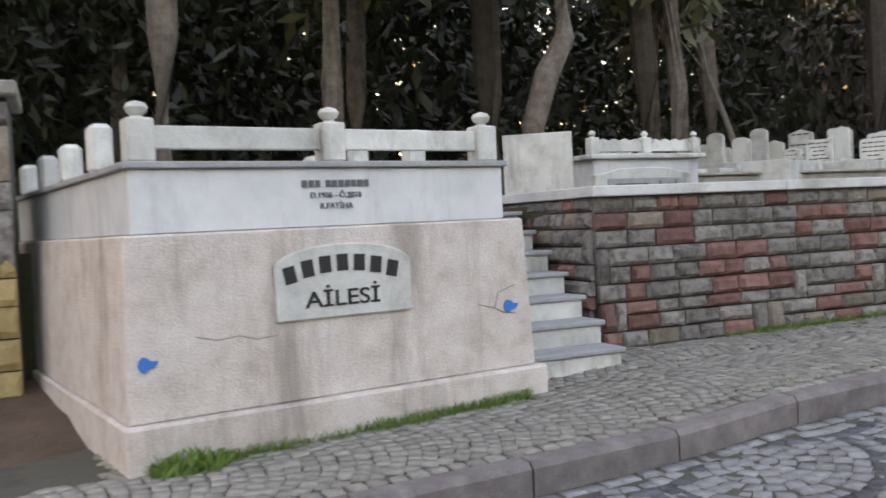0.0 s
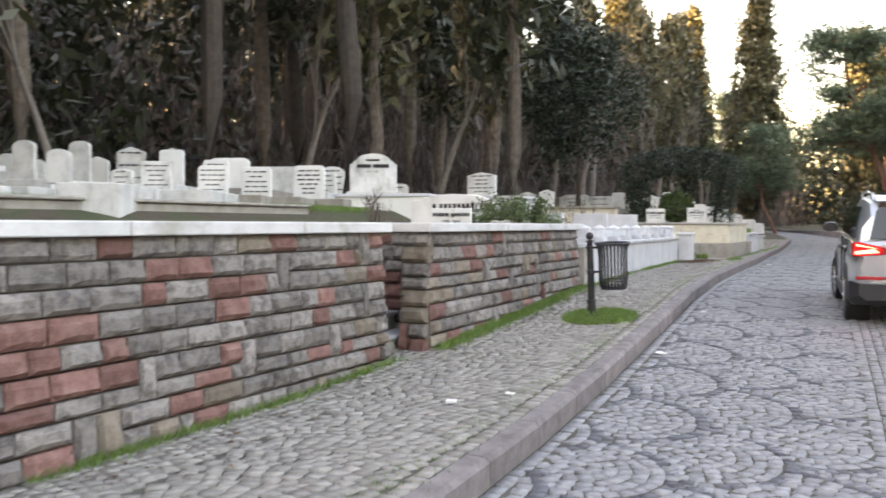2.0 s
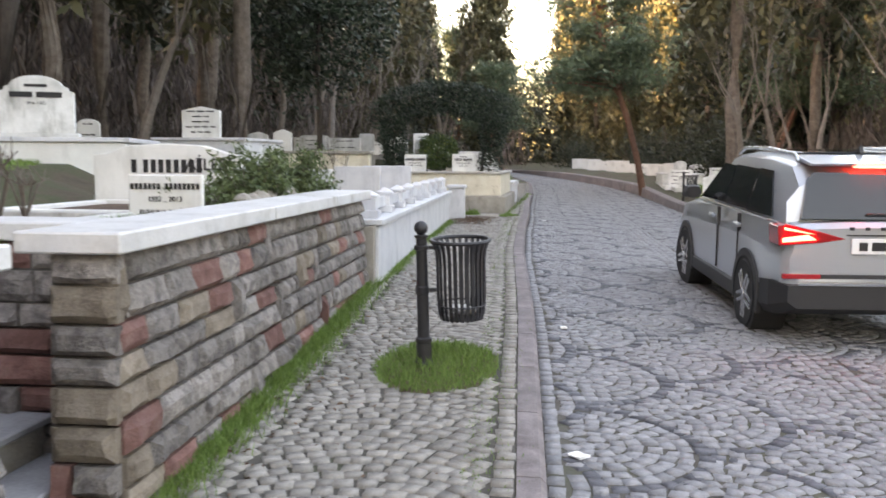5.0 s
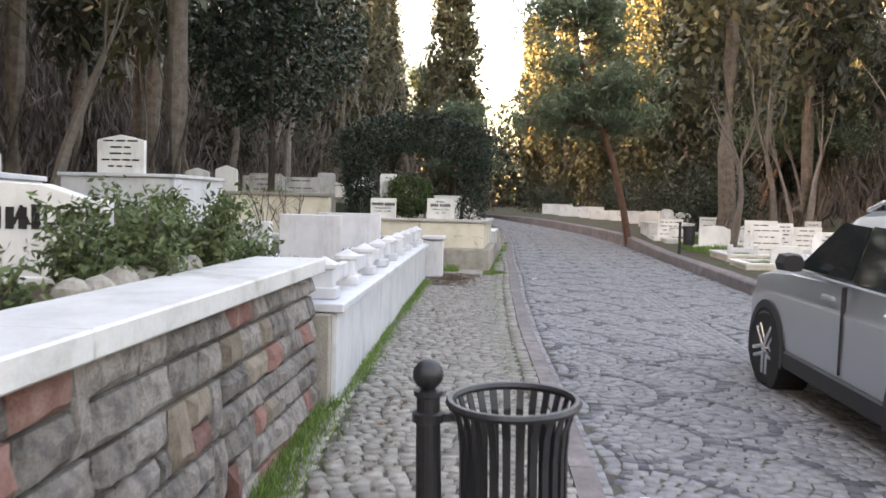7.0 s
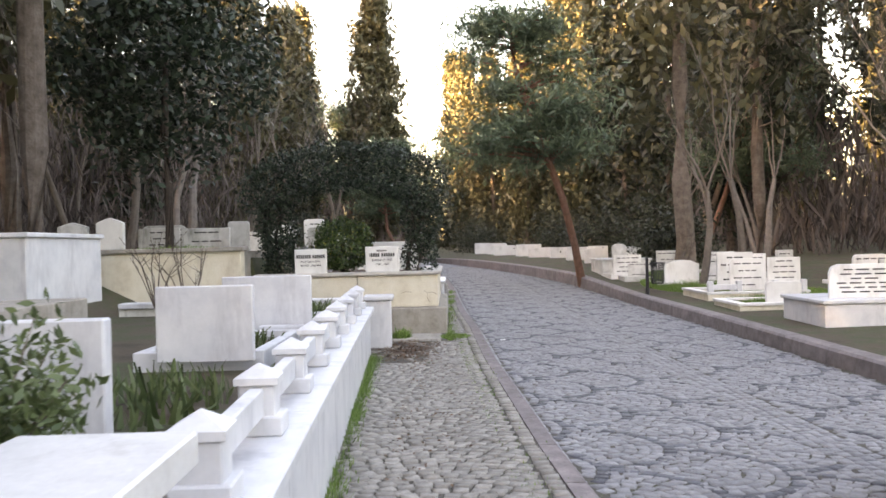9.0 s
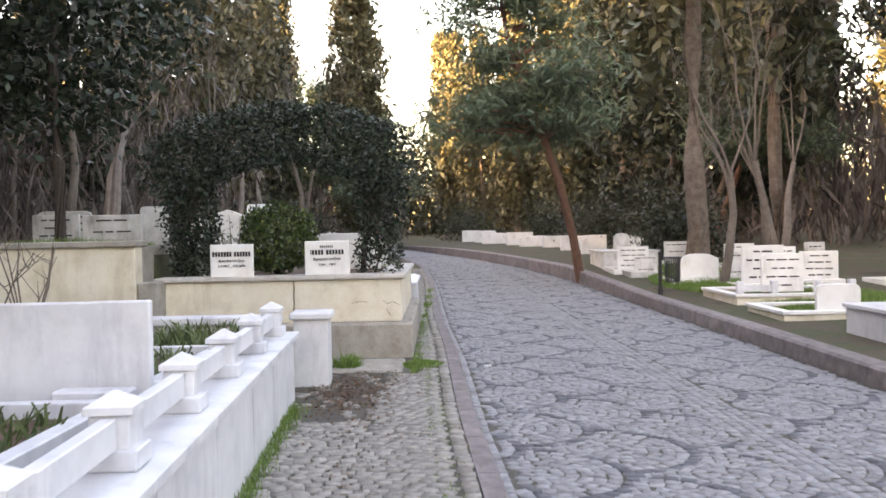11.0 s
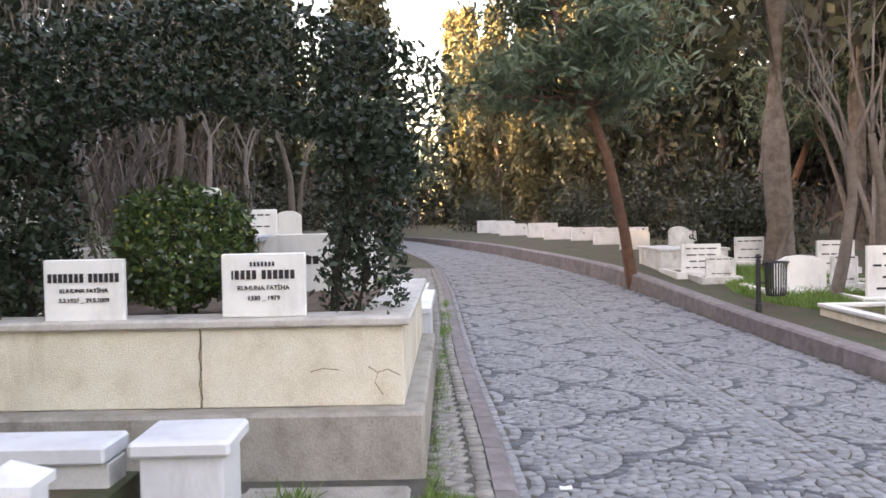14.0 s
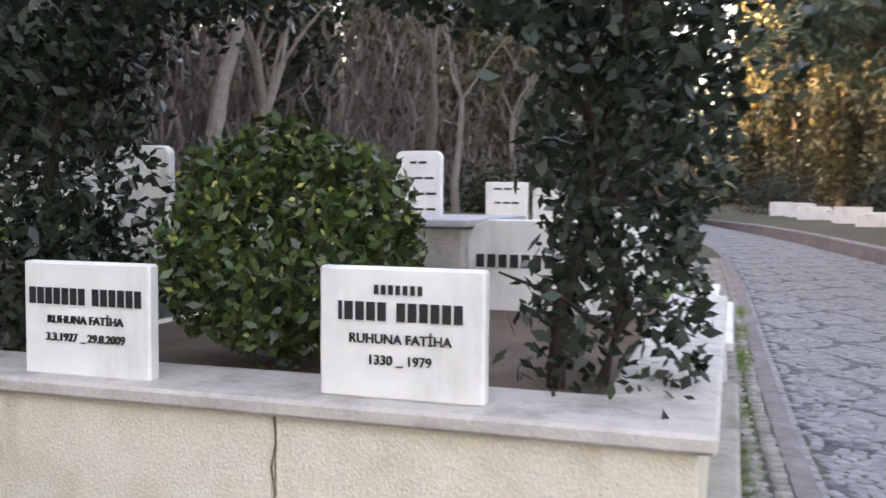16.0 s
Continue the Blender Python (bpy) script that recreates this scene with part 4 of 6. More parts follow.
headstone(27.47, 6.066, 1.988, 0.525, 0.40, "flat", M_HEAD, 0, [(0.8, [0.026] * 7 + [-0.001], 0.028), (0.6, [0.02] + [0.05] * 4 + [-0.03] + [0.05] * 6, 0.056), (0.43, "RUHUNA FATİHA", 0.03), (0.27, "1330 _ 1979", 0.03)], 0.055, label="small white marble headstone with black painted letters")
headstone(27.47, 7.19, 1.97, 0.505, 0.40, "flat", M_HEAD, 0, [(0.64, [0.048] * 7 + [-0.025] + [0.048] * 6, 0.056), (0.48, "RUHUNA FATİHA", 0.028), (0.33, "3.3.1927 _ 29.8.2009", 0.028)], 0.055, label="small white marble headstone with dates in black")
# cracks in the render
for pts_ in (((6.46, 1.93), (6.45, 1.84), (6.468, 1.76), (6.455, 1.68), (6.47, 1.58), (6.452, 1.5), (6.462, 1.44)), ((5.22, 1.62), (5.3, 1.66), (5.36, 1.64), (5.42, 1.68)), ((5.33, 1.5), (5.38, 1.58), (5.36, 1.64)), ((5.6, 1.66), (5.7, 1.67), (5.78, 1.65))):
    part("crack", tube([(27.421, u, w_) for u, w_ in pts_], [0.004] * len(pts_), 4), M_CRACK, blk)
headstone(30.0, 6.1, 1.75, 0.98, 0.72, "round", M_HEAD, 0, [(0.62, [0.05] * 7 + [-0.42], 0.075)], 0.09, label="wide white headstone half hidden behind the hedge")
grave_box(31.6, 33.6, 7.1, 8.05, 1.6, 2.36, M_CONC, "mossy grey concrete raised grave", cap=M_GTOP)
headstone(33.0, 7.95, 2.36, 0.45, 0.66, "round", M_HEAD, 0, small_lines(4, 0.5), 0.08)
grave_box(31.05, 33.4, 5.15, 6.6, 0.9, 1.62, M_MARBLE, "white marble grave beside the pavement", cap=M_MARBLE)
grave_box(33.8, 36.4, 5.3, 6.9, 0.9, 1.5, M_OLD, "old marble grave beside the pavement", cap=M_MARBLE)
headstone(34.2, 6.0, 1.55, 0.5, 0.75, "arch", M_OLD, 0, small_lines(3, 0.4))
e = thing("grass_tuft", None, "green grass growing on a grave by the kerb", "grass", kind="stuff")
tuft(32.6, 5.7, 1.68, 0.9, 0.4, 1500, 0.25, G, L_GRASS, "blades", e, 0.008)


def leafy(name, label, category, centres, leaf, rng, material, m=None, extra=None, up=0.0, aspect=0.5, group=""):
    e = thing(name, m, label, category, group)
    put_mesh("foliage", soup("foliage", leaves(centres, rng.uniform(0.6, 1.25, len(centres)) * leaf, rng, aspect, up), material), None, e)
    return e


# hedge arch: two legs and a span, uneven, with gaps
ar = []
for i in range(19000):
    u = G.uniform()
    lump = 0.08 * math.sin(9 * u * 6.28) + 0.06 * math.sin(23 * u * 6.28)
    if u < 0.56:                                    # span, an arc from leg to leg
        s = G.uniform(-1, 1)
        c = (6.65 + 1.42 * s, 3.72 - 0.42 * s * s)
        r = 0.37 + 0.03 * math.sin(11 * s) + 0.07 * abs(s)
    elif u < 0.75:                                   # leg by the road
        k = G.uniform()
        c = (5.42 + 0.08 * (1 - k), 2.0 + 1.5 * k)
        r = 0.24 + 0.1 * k + 0.05 * math.sin(14 * k)
    else:
        k = G.uniform()
        c = (7.86 - 0.1 * (1 - k), 2.0 + 1.5 * k)
        r = 0.2 + 0.2 * k + 0.04 * math.sin(17 * k)
    a = G.uniform(0, 6.28)
    q = r * (0.55 + 0.5 * G.uniform() ** 0.5)
    ar.append((28.05 + G.normal(0, 0.2), c[0] + q * math.cos(a), c[1] + q * math.sin(a)))
hedge = leafy("hedge_arch", "dark evergreen hedge clipped into an arch over the grave", "hedge", np.array(ar), 0.033, G, L_DARK, aspect=0.5)
bm = bmesh.new()
for y0 in (5.5, 5.62, 7.82):
    p = [Vector((28.05, y0 + rngh.uniform(-0.05, 0.05), 1.9 + 0.35 * i)) + Vector((rngh.uniform(-0.06, 0.06), rngh.uniform(-0.06, 0.06), 0)) for i in range(5)]
    tube(p, [0.035, 0.032, 0.028, 0.025, 0.02], 7, bm)
for i in range(26):
    y0 = rngh.choice([5.5, 5.6, 7.8])
    a = Vector((28.05, y0, rngh.uniform(2.0, 3.3)))
    b = a + Vector((rngh.uniform(-0.3, 0.3), rngh.uniform(-0.35, 0.35), rngh.uniform(0.1, 0.4)))
    tube([a, (a + b) / 2 + Vector((0, 0, 0.03)), b], [0.012, 0.008, 0.004], 5, bm)
tagged(part("stemwork", bm, M_BARK_D, hedge), kind="stuff")
# clipped bush, rounded but uneven, flat-topped
bc = []
while len(bc) < 8000:
    v = G.normal(size=3)
    v /= np.linalg.norm(v)
    k = 1 + 0.07 * math.sin(5 * v[0] + 3 * v[2]) + 0.06 * math.sin(9 * v[1] + 2)
    rr_ = G.uniform(0.72, 1.02) * k
    p = np.array([28.1 + 0.45 * v[0] * rr_, 6.75 + 0.49 * v[1] * rr_, 2.42 + 0.44 * v[2] * rr_])
    if p[2] < 2.03 and G.uniform() < 0.6:
        continue
    bc.append(p)
bush = leafy("clipped_bush", "rounded clipped evergreen bush with yellow-edged leaves", "bush", np.array(bc), 0.029, G, L_BUSH)
sel = np.array(bc)[G.uniform(size=len(bc)) < 0.07]
put_mesh("yellow_leaves", soup("yellow_leaves", leaves(sel * 1.0 + np.array([-0.012, 0, 0.01]), np.full(len(sel), 0.018), G), L_YEL), None, bush, "yellow-edged leaves")
part("stem", tube([(28.1, 6.75, 1.9), (28.1, 6.78, 2.2), (28.12, 6.75, 2.5)], [0.05, 0.045, 0.03], 8), M_BARK_D, bush)

# ---- graves on the terrace behind the block walls ----
fz = thing("box_tomb", pose(6.6, 8.1, 1.78, 0, 0, 4), "white marble box tomb with a carved rail on top", "tomb")
part("base_slab", box(-0.95, 0.95, -0.08, 1.9, 0, 0.14, 0.01), M_OLD, fz)
part("chest", box(-0.78, 0.78, 0.02, 1.8, 0.142, 0.55, 0.008), M_MARBLE, fz)
part("top_slab", box(-0.86, 0.86, -0.05, 1.87, 0.552, 0.61, 0.012), M_OLD, fz)
for sx in (-0.76, 0, 0.76):
    p = part("rail_post", box(sx - 0.06, sx + 0.06, 0.0, 0.12, 0.612, 0.8, 0.008), M_OLD, fz)
    part("finial", lathe([(0.045, 0), (0.025, 0.015), (0.045, 0.04), (0.03, 0.07), (0.005, 0.085)], 10, None, (sx, 0.06, 0.8)), M_OLD, p, smooth=True)
for a, b in ((-0.698, -0.062), (0.062, 0.698)):
    part("carved_rail", prism([(a, 0.64), (b, 0.64), (b, 0.72)] + [(b + (a - b) * k / 8, 0.76 + (0.03 if k % 2 else 0)) for k in range(1, 8)] + [(a, 0.72)], 0.03, 0.09, "y", 0.004), M_OLD, fz)
ft = thing("stone_tablet", pose(6.15, 7.55, 1.78, 0, 0, 4), "shaped grey marble tablet before the box tomb", "tablet")
part("surround", prism([(u, w_) for u, w_ in outline("wave", 1.35, 0.42)], 0, 0.1, "y", 0.01), M_OLD, ft)
part("panel", box(-0.52, 0.52, -0.012, 0, 0.08, 0.3, 0.004), M_GTOP, ft)
bars([0.44], 0.09, M_LETTER, ft, pose(-0.2, -0.015, 0.15, 90, 0, 0))
words("AİLESİ", 0.12, M_LETTER, ft, pose(0.27, -0.015, 0.15, 90, 0, 0))
headstone(5.0, 7.9, 1.75, 0.75, 0.86, "flat", M_OLD, 55, (), 0.12, label="old pale headstone with diagonal grey streaks", lean=-3)
headstone(5.45, 8.7, 1.75, 0.7, 0.9, "wave", M_OLD, 70, small_lines(4, 0.5), 0.1, label="weathered carved headstone leaning back")
F = 38
terr = [
    (12.4, 13.6, 0.4, 0.6, "arch", 1, 0), (13.2, 12.4, 0.45, 0.6, "gable", 1, 3), (14.0, 14.4, 0.4, 0.8, "arch", 1, 0), (14.9, 12.1, 0.45, 0.5, "round", 0, 4), (17.2, 13.6, 0.45, 0.5, "flat", 1, 0), (16.4, 16.5, 0.5, 0.7, "gable", 0, 0), (13.4, 16.2, 0.5, 0.7, "flat", 1, 0), (18.8, 15.4, 0.5, 0.7, "arch", 0, 3), (11.9, 11.3, 0.5, 0.55, "gable", 1, 4),
    # x, y, width, height, shape, worn, bars
    (9.3, 9.6, 0.4, 0.62, "arch", 1, 0), (10.2, 12.0, 0.5, 0.75, "gable", 1, 0), (11.2, 10.0, 0.62, 0.62, "flat", 1, 5), (11.5, 12.8, 0.55, 0.95, "arch", 1, 0),
    (13.5, 11.0, 0.46, 0.46, "round", 0, 5), (14.6, 11.0, 0.5, 0.5, "round", 0, 5), (16.3, 11.1, 0.58, 0.62, "round", 0, 6),
    (15.9, 12.6, 0.75, 0.6, "round", 0, 0), (15.0, 13.2, 0.45, 0.7, "round", 0, 0), (18.2, 13.2, 1.25, 0.55, "flat", 1, 0), (20.0, 13.2, 0.6, 0.5, "round", 0, 4),
    (21.5, 13.9, 0.6, 0.7, "arch", 0, 4), (12.6, 14.5, 0.5, 0.8, "arch", 1, 0), (9.8, 14.0, 0.6, 0.7, "gable", 1, 0), (17.0, 15.0, 0.5, 0.9, "gable", 1, 3),
    (8.3, 11.2, 0.55, 0.6, "flat", 1, 4), (23.3, 15.5, 0.5, 0.7, "flat", 0, 3), (25.2, 14.0, 0.5, 0.7, "arch", 0, 3), (7.6, 13.2, 0.6, 0.9, "gable", 1, 0),
    (28.0, 10.55, 0.46, 0.62, "gable", 0, 0), (28.1, 11.2, 0.5, 0.55, "gable", 1, 0), (30.0, 9.5, 0.85, 0.5, "flat", 1, 3), (30.2, 10.4, 0.66, 0.52, "flat", 1, 4),
    (30.2, 8.95, 0.4, 0.62, "round", 1, 0), (31.0, 10.6, 0.85, 0.6, "round", 1, 5), (35.0, 9.0, 0.6, 0.75, "gable", 0, 0), (33.0, 11.5, 0.6, 0.6, "flat", 1, 3),
    (29.6, 7.35, 0.42, 0.95, "round", 1, 4), (37.5, 8.2, 0.6, 0.6, "flat", 0, 3), (40.0, 7.4, 0.7, 0.6, "round", 0, 3), (42.5, 8.6, 0.6, 0.7, "arch", 0, 0), (45.5, 7.6, 0.8, 0.5, "flat", 0, 3), (38.5, 10.5, 0.6, 0.7, "gable", 1, 2),
]
for (x, y, w, h, shape, worn, nb) in terr:
    if x < 13:
        w, h = 0.64 * w, 0.6 * h
    z = terrace_z(x, y)
    far_turn = rngh.uniform(14, 30) if x < 24 else rngh.uniform(-4, 8)
    base_h = 0.12 if x > 24 else (0.35 if y > 12 else 0.2)
    if y > 9 and x < 24:
        grave_box(x - 0.15, x + 1.7, y - w / 2 - 0.2, y + w / 2 + 0.2, z - 0.2, z + base_h, M_OLD if worn else M_CONC, "weathered stone grave surround among grass", turn=far_turn)
    headstone(x, y, z + (base_h if y > 9 and x < 24 else 0), w, h, shape, M_OLD if worn else M_HEAD, far_turn, small_lines(nb, h) if nb else (), 0.09,
              label="weathered grey marble headstone" if worn else "white marble headstone with rows of lettering")
# large arched headstone on a pale raised grave
grave_box(17.0, 19.3, 9.4, 11.2, 1.8, 2.43, M_HEAD, "pale marble raised grave with projecting top", turn=16, cap=M_MARBLE)
headstone(17.45, 10.4, 2.55, 0.9, 0.73, "shoulder", M_OLD, 22, [(0.8, [0.3], 0.035), (0.62, [0.3, 0.34], 0.07), (0.5, "1914 - 1972", 0.035)], 0.14, foot=True, label="large stepped arched headstone of grey-white marble")
# low cream family headstone with a smaller one before it
e = headstone(14.5, 7.32, 1.78, 1.38, 0.59, "wave", M_HEAD, 3, [(0.55, [0.035] + [-0.01] + [0.034] * 8, 0.12)], 0.12, label="wide cream family headstone with large black letters")
words("AİLESİ", 0.15, M_LETTER, e, pose(-0.003, -0.4, 0.35, 90, 0, -90))
headstone(12.6, 6.465, 1.8, 0.53, 0.32, "flat", M_HEAD, 3, [(0.68, [0.042] * 7 + [-0.03] + [0.042] * 8, 0.042), (0.42, "1932 _ 2013", 0.036), (0.14, "RUHUNA FATİHA", 0.034)], 0.05, label="small white name headstone in front of a bush")
grave_box(12.7, 14.4, 6.2, 7.9, 1.7, 1.86, M_HEAD, "low white marble grave surround", hollow=0.035)
grave_box(10.6, 12.2, 6.5, 8.2, 1.7, 1.88, M_OLD, "low old grave surround with bare shrubs", hollow=0.05)
lw = thing("low_wall", None, "low grey concrete terrace wall with grass above", "wall", kind="structure")
part("wall", box(7.4, 13.5, 9.2, 9.4, 1.6, 2.16, 0.015), M_CONC, lw)
part("coping", box(7.4, 13.5, 9.15, 9.45, 2.162, 2.2, 0.01), M_CONC, lw)
grave_box(23.9, 26.2, 10.0, 11.9, 1.6, 2.6, M_MARBLE, "tall white marble raised grave", cap=M_MARBLE)
headstone(24.0, 10.94, 2.66, 0.79, 0.62, "gable", M_HEAD, 0, small_lines(5, 0.6), 0.1)
grave_box(19.2, 22.2, 8.6, 9.4, 1.5, 1.95, M_CONC, "grey rendered grave with low marble steps")
grave_box(17.0, 19.0, 7.6, 8.5, 1.5, 1.8, M_MARBLE, "white marble grave beside planted bushes")
headstone(16.9, 6.74, 1.5, 0.66, 0.62, "flat", M_MARBLE, 2, (), 0.1, label="plain white marble slab behind a bush")
for k in range(9):
    xx = 13.2 + 0.26 * k
    st = thing("border_stone", pose(xx, 6.12 + 0.02 * k, 1.9, rngh.uniform(-10, 10), rngh.uniform(-10, 10), rngh.uniform(0, 90)), "rough rounded border stone along the coping", "stone", "border stones")
    bm = bmesh.new()
    bmesh.ops.create_icosphere(bm, subdivisions=2, radius=0.08)
    for v in bm.verts:
        v.co *= 1 + 0.35 * noise.noise(v.co * 9 + Vector((k, 0, 0)))
    part("stone", bm, M_CONC, st)
# loose evergreen bushes behind the coping
for bx, by, bz, br, bh, nn in ((14.1, 6.4, 1.72, 0.42, 0.5, 4600), (15.0, 6.42, 1.7, 0.45, 0.55, 4800), (12.9, 6.4, 1.72, 0.3, 0.3, 1200), (15.85, 6.45, 1.6, 0.4, 0.52, 4200), (29.0, 7.5, 1.9, 0.4, 0.8, 500)):
    bcs = []
    stems = bmesh.new()
    for k in range(26):
        a, r = rngh.uniform(0, 6.28), br * rngh.uniform(0.2, 1.0)
        tip = Vector((bx + r * math.cos(a), by + r * math.sin(a), bz + bh * rngh.uniform(0.5, 1.15)))
        root = Vector((bx + 0.1 * math.cos(a), by + 0.1 * math.sin(a), bz))
        tube([root, root.lerp(tip, 0.5) + Vector((0, 0, 0.06)), tip], [0.008, 0.006, 0.003], 4, stems)
        for j in range(nn // 26):
            q = root.lerp(tip, rngh.uniform(0.35, 1.05))
            bcs.append((q.x + rngh.gauss(0, 0.05), q.y + rngh.gauss(0, 0.05), q.z + rngh.gauss(0, 0.04)))
    e = leafy("bush", "loose evergreen bush with narrow grey-green leaves", "bush", np.array(bcs), 0.027, G, L_OLEA, aspect=0.38, group="bushes")
    tagged(part("stemwork", stems, M_BARK, e), kind="stuff")

# ---- graves on the far side of the road ----
def rz(x, y):
    return right_z(x, y)


grave_box(27.6, 29.4, -2.6, -0.9, 0.85, 1.3, M_MARBLE, "white marble grave with rails beside the kerb", cap=M_MARBLE)
headstone(28.0, -1.71, 1.36, 1.1, 0.55, "round", M_HEAD, -6, small_lines(6, 0.5), 0.08)
grave_box(30.9, 32.6, -2.2, -0.6, 0.8, 1.05, M_CREAM, "low cream grave with grass inside", hollow=0.04, cap=M_HEAD)
headstone(31.0, -1.5, 1.05, 0.68, 0.46, "round", M_HEAD, -4, (), 0.09, label="plain pale headstone on a low grave")
grave_box(33.6, 35.8, -3.0, -0.75, 0.85, 1.12, M_CREAM, "low cream grave with white rails", hollow=0.04, cap=M_HEAD)
headstone(34.4, -1.9, 1.15, 0.8, 0.75, "round", M_HEAD, -4, small_lines(4, 0.6), 0.08)
for ya, yb in ((-0.85, -1.45), (-2.3, -2.9)):
    e = thing("grave_rail", pose(33.65, (ya + yb) / 2, 1.18), "short white marble rail on a grave", "rail", "grave rails")
    part("rail", box(0, 0.07, -0.3, 0.3, 0.04, 0.16, 0.006), M_MARBLE, e)
    for s in (-1, 1):
        part("post", box(-0.03, 0.1, s * 0.32 - 0.06, s * 0.32 + 0.06, 0, 0.24, 0.01), M_MARBLE, e)
rr_list = [(38.0, -1.3, 0.95, 0.62, "wave", 0, 0), (41.5, -0.5, 0.86, 0.62, "flat", 0, 4), (38.5, -2.3, 0.5, 0.6, "gable", 1, 2), (36.6, -2.3, 0.9, 0.85, "flat", 0, 4), (37.0, -3.7, 0.84, 0.65, "flat", 0, 4),
           (38.2, -3.2, 0.9, 0.7, "flat", 0, 5), (39.4, -4.6, 0.5, 0.7, "flat", 1, 3), (36.0, -5.5, 0.9, 0.7, "round", 0, 4), (33.0, -4.6, 0.6, 0.7, "flat", 1, 0), (31.5, -4.2, 1.0, 0.75, "round", 0, 5),
           (40.4, -0.6, 0.6, 0.45, "gable", 1, 2), (41.5, -3.4, 0.8, 0.6, "flat", 0, 3), (29.5, -4.4, 0.8, 0.8, "flat", 0, 4), (43.5, -2.2, 0.7, 0.6, "flat", 0, 3)]
for (x, y, w, h, shape, worn, nb) in rr_list:
    grave_box(x - 0.1, x + 1.6, y - w / 2 - 0.12, y + w / 2 + 0.12, rz(x, y) - 0.1, rz(x, y) + 0.14, M_HEAD if not worn else M_OLD, "low pale stone grave surround with grass", hollow=0.05)
    headstone(x, y, rz(x, y) + 0.12, w, h, shape, M_OLD if worn else M_HEAD, rngh.uniform(-8, 4), small_lines(nb, h) if nb else (), 0.08, label="white headstone with rows of lettering beside the road" if nb else "plain pale headstone beside the road")
grave_box(43.2, 45.6, -1.6, 0.0, 0.9, 1.72, M_OLD, "grey raised grave beside the leaning pine", cap=M_CAP)
headstone(45.0, -0.9, 1.78, 0.5, 0.5, "arch", M_OLD, 0, (), 0.12)
for k in range(15):
    t = k / 14
    x, y = 50 + 26 * t, lerp(50 + 26 * t, [50, 60, 66, 72, 76], [-1.2, 0.2, 1.2, 2.0, 3.6]) - rngh.uniform(0.2, 1.6)
    w, h = rngh.uniform(0.7, 1.5), rngh.uniform(0.45, 0.75)
    headstone(x, y, rz(x, y), w, h, rngh.choice(["flat", "round", "gable", "flat"]), M_HEAD, rngh.uniform(-10, 10), (), 0.3, label="pale headstone at the bend of the road", group="far headstones")
for k in range(8):
    x = 50 + 3.2 * k
    headstone(x, kerb_y(x) + 1.0 + rngh.uniform(0, 1.5), pave_z(x), rngh.uniform(0.6, 1.2), rngh.uniform(0.6, 1.0), rngh.choice(["flat", "round", "gable"]), M_HEAD, rngh.uniform(-10, 10), (), 0.3, label="pale headstone at the bend of the road", group="far headstones")

# ---- litter bins ----


def litter_bin(m, label):
    e = thing("litter_bin", m, label, "litter bin", "litter bins")
    part("post", lathe([(0.075, 0.0), (0.075, 0.03), (0.055, 0.05), (0.05, 0.17), (0.056, 0.18), (0.056, 0.2), (0.041, 0.21), (0.04, 0.5), (0.047, 0.51), (0.047, 0.55), (0.04, 0.56), (0.037, 0.8), (0.05, 0.805), (0.05, 0.83), (0.036, 0.835), (0.036, 0.88), (0.045, 0.885), (0.045, 0.9), (0.02, 0.905)], 18), M_IRON, e, smooth=False)
    part("ball_finial", lathe([(0.02, 0.9)] + [(0.047 * math.sin(a), 0.948 - 0.047 * math.cos(a)) for a in np.linspace(0.5, 3.05, 9)], 16), M_IRON, e, smooth=True)
    bk = thing("basket", pose(0, -0.26, -0.04))
    bk.parent = e
    n, prof = 26, [(0.145, 0.37), (0.158, 0.42), (0.165, 0.5), (0.165, 0.75), (0.172, 0.83), (0.195, 0.9)]
    for i in range(n):
        a = 2 * math.pi * i / n
        w = 0.0115
        bm = bmesh.new()
        rows = []
        for r, z in prof:
            c, s = math.cos(a), math.sin(a)
            rows.append([bm.verts.new(((r + d) * c - k * w * s, (r + d) * s + k * w * c, z)) for k, d in ((-1, 0), (1, 0), (1, -0.005), (-1, -0.005))])
        for p, q in zip(rows, rows[1:]):
            for j in range(4):
                bm.faces.new((p[j], p[(j + 1) % 4], q[(j + 1) % 4], q[j]))
        part("slat", bm, M_IRON, bk)
    for r0, z0, th in ((0.195, 0.9, 0.014), (0.165, 0.47, 0.006)):
        bm = bmesh.new()
        bmesh.ops.create_circle(bm, segments=28, radius=r0)
        pts = [(r0 * math.cos(2 * math.pi * i / 28), r0 * math.sin(2 * math.pi * i / 28), z0) for i in range(29)]
        bm.free()
        part("rim", tube(pts, [th] * 29, 6), M_IRON, bk, smooth=True)
    part("floor", lathe([(0.14, 0.375), (0.14, 0.385)], 20), M_IRON, bk)
    for z in (0.53, 0.815):
        part("bracket", box(-0.012, 0.012, -0.1, -0.03, z - 0.012, z + 0.012), M_IRON, e)
    return e


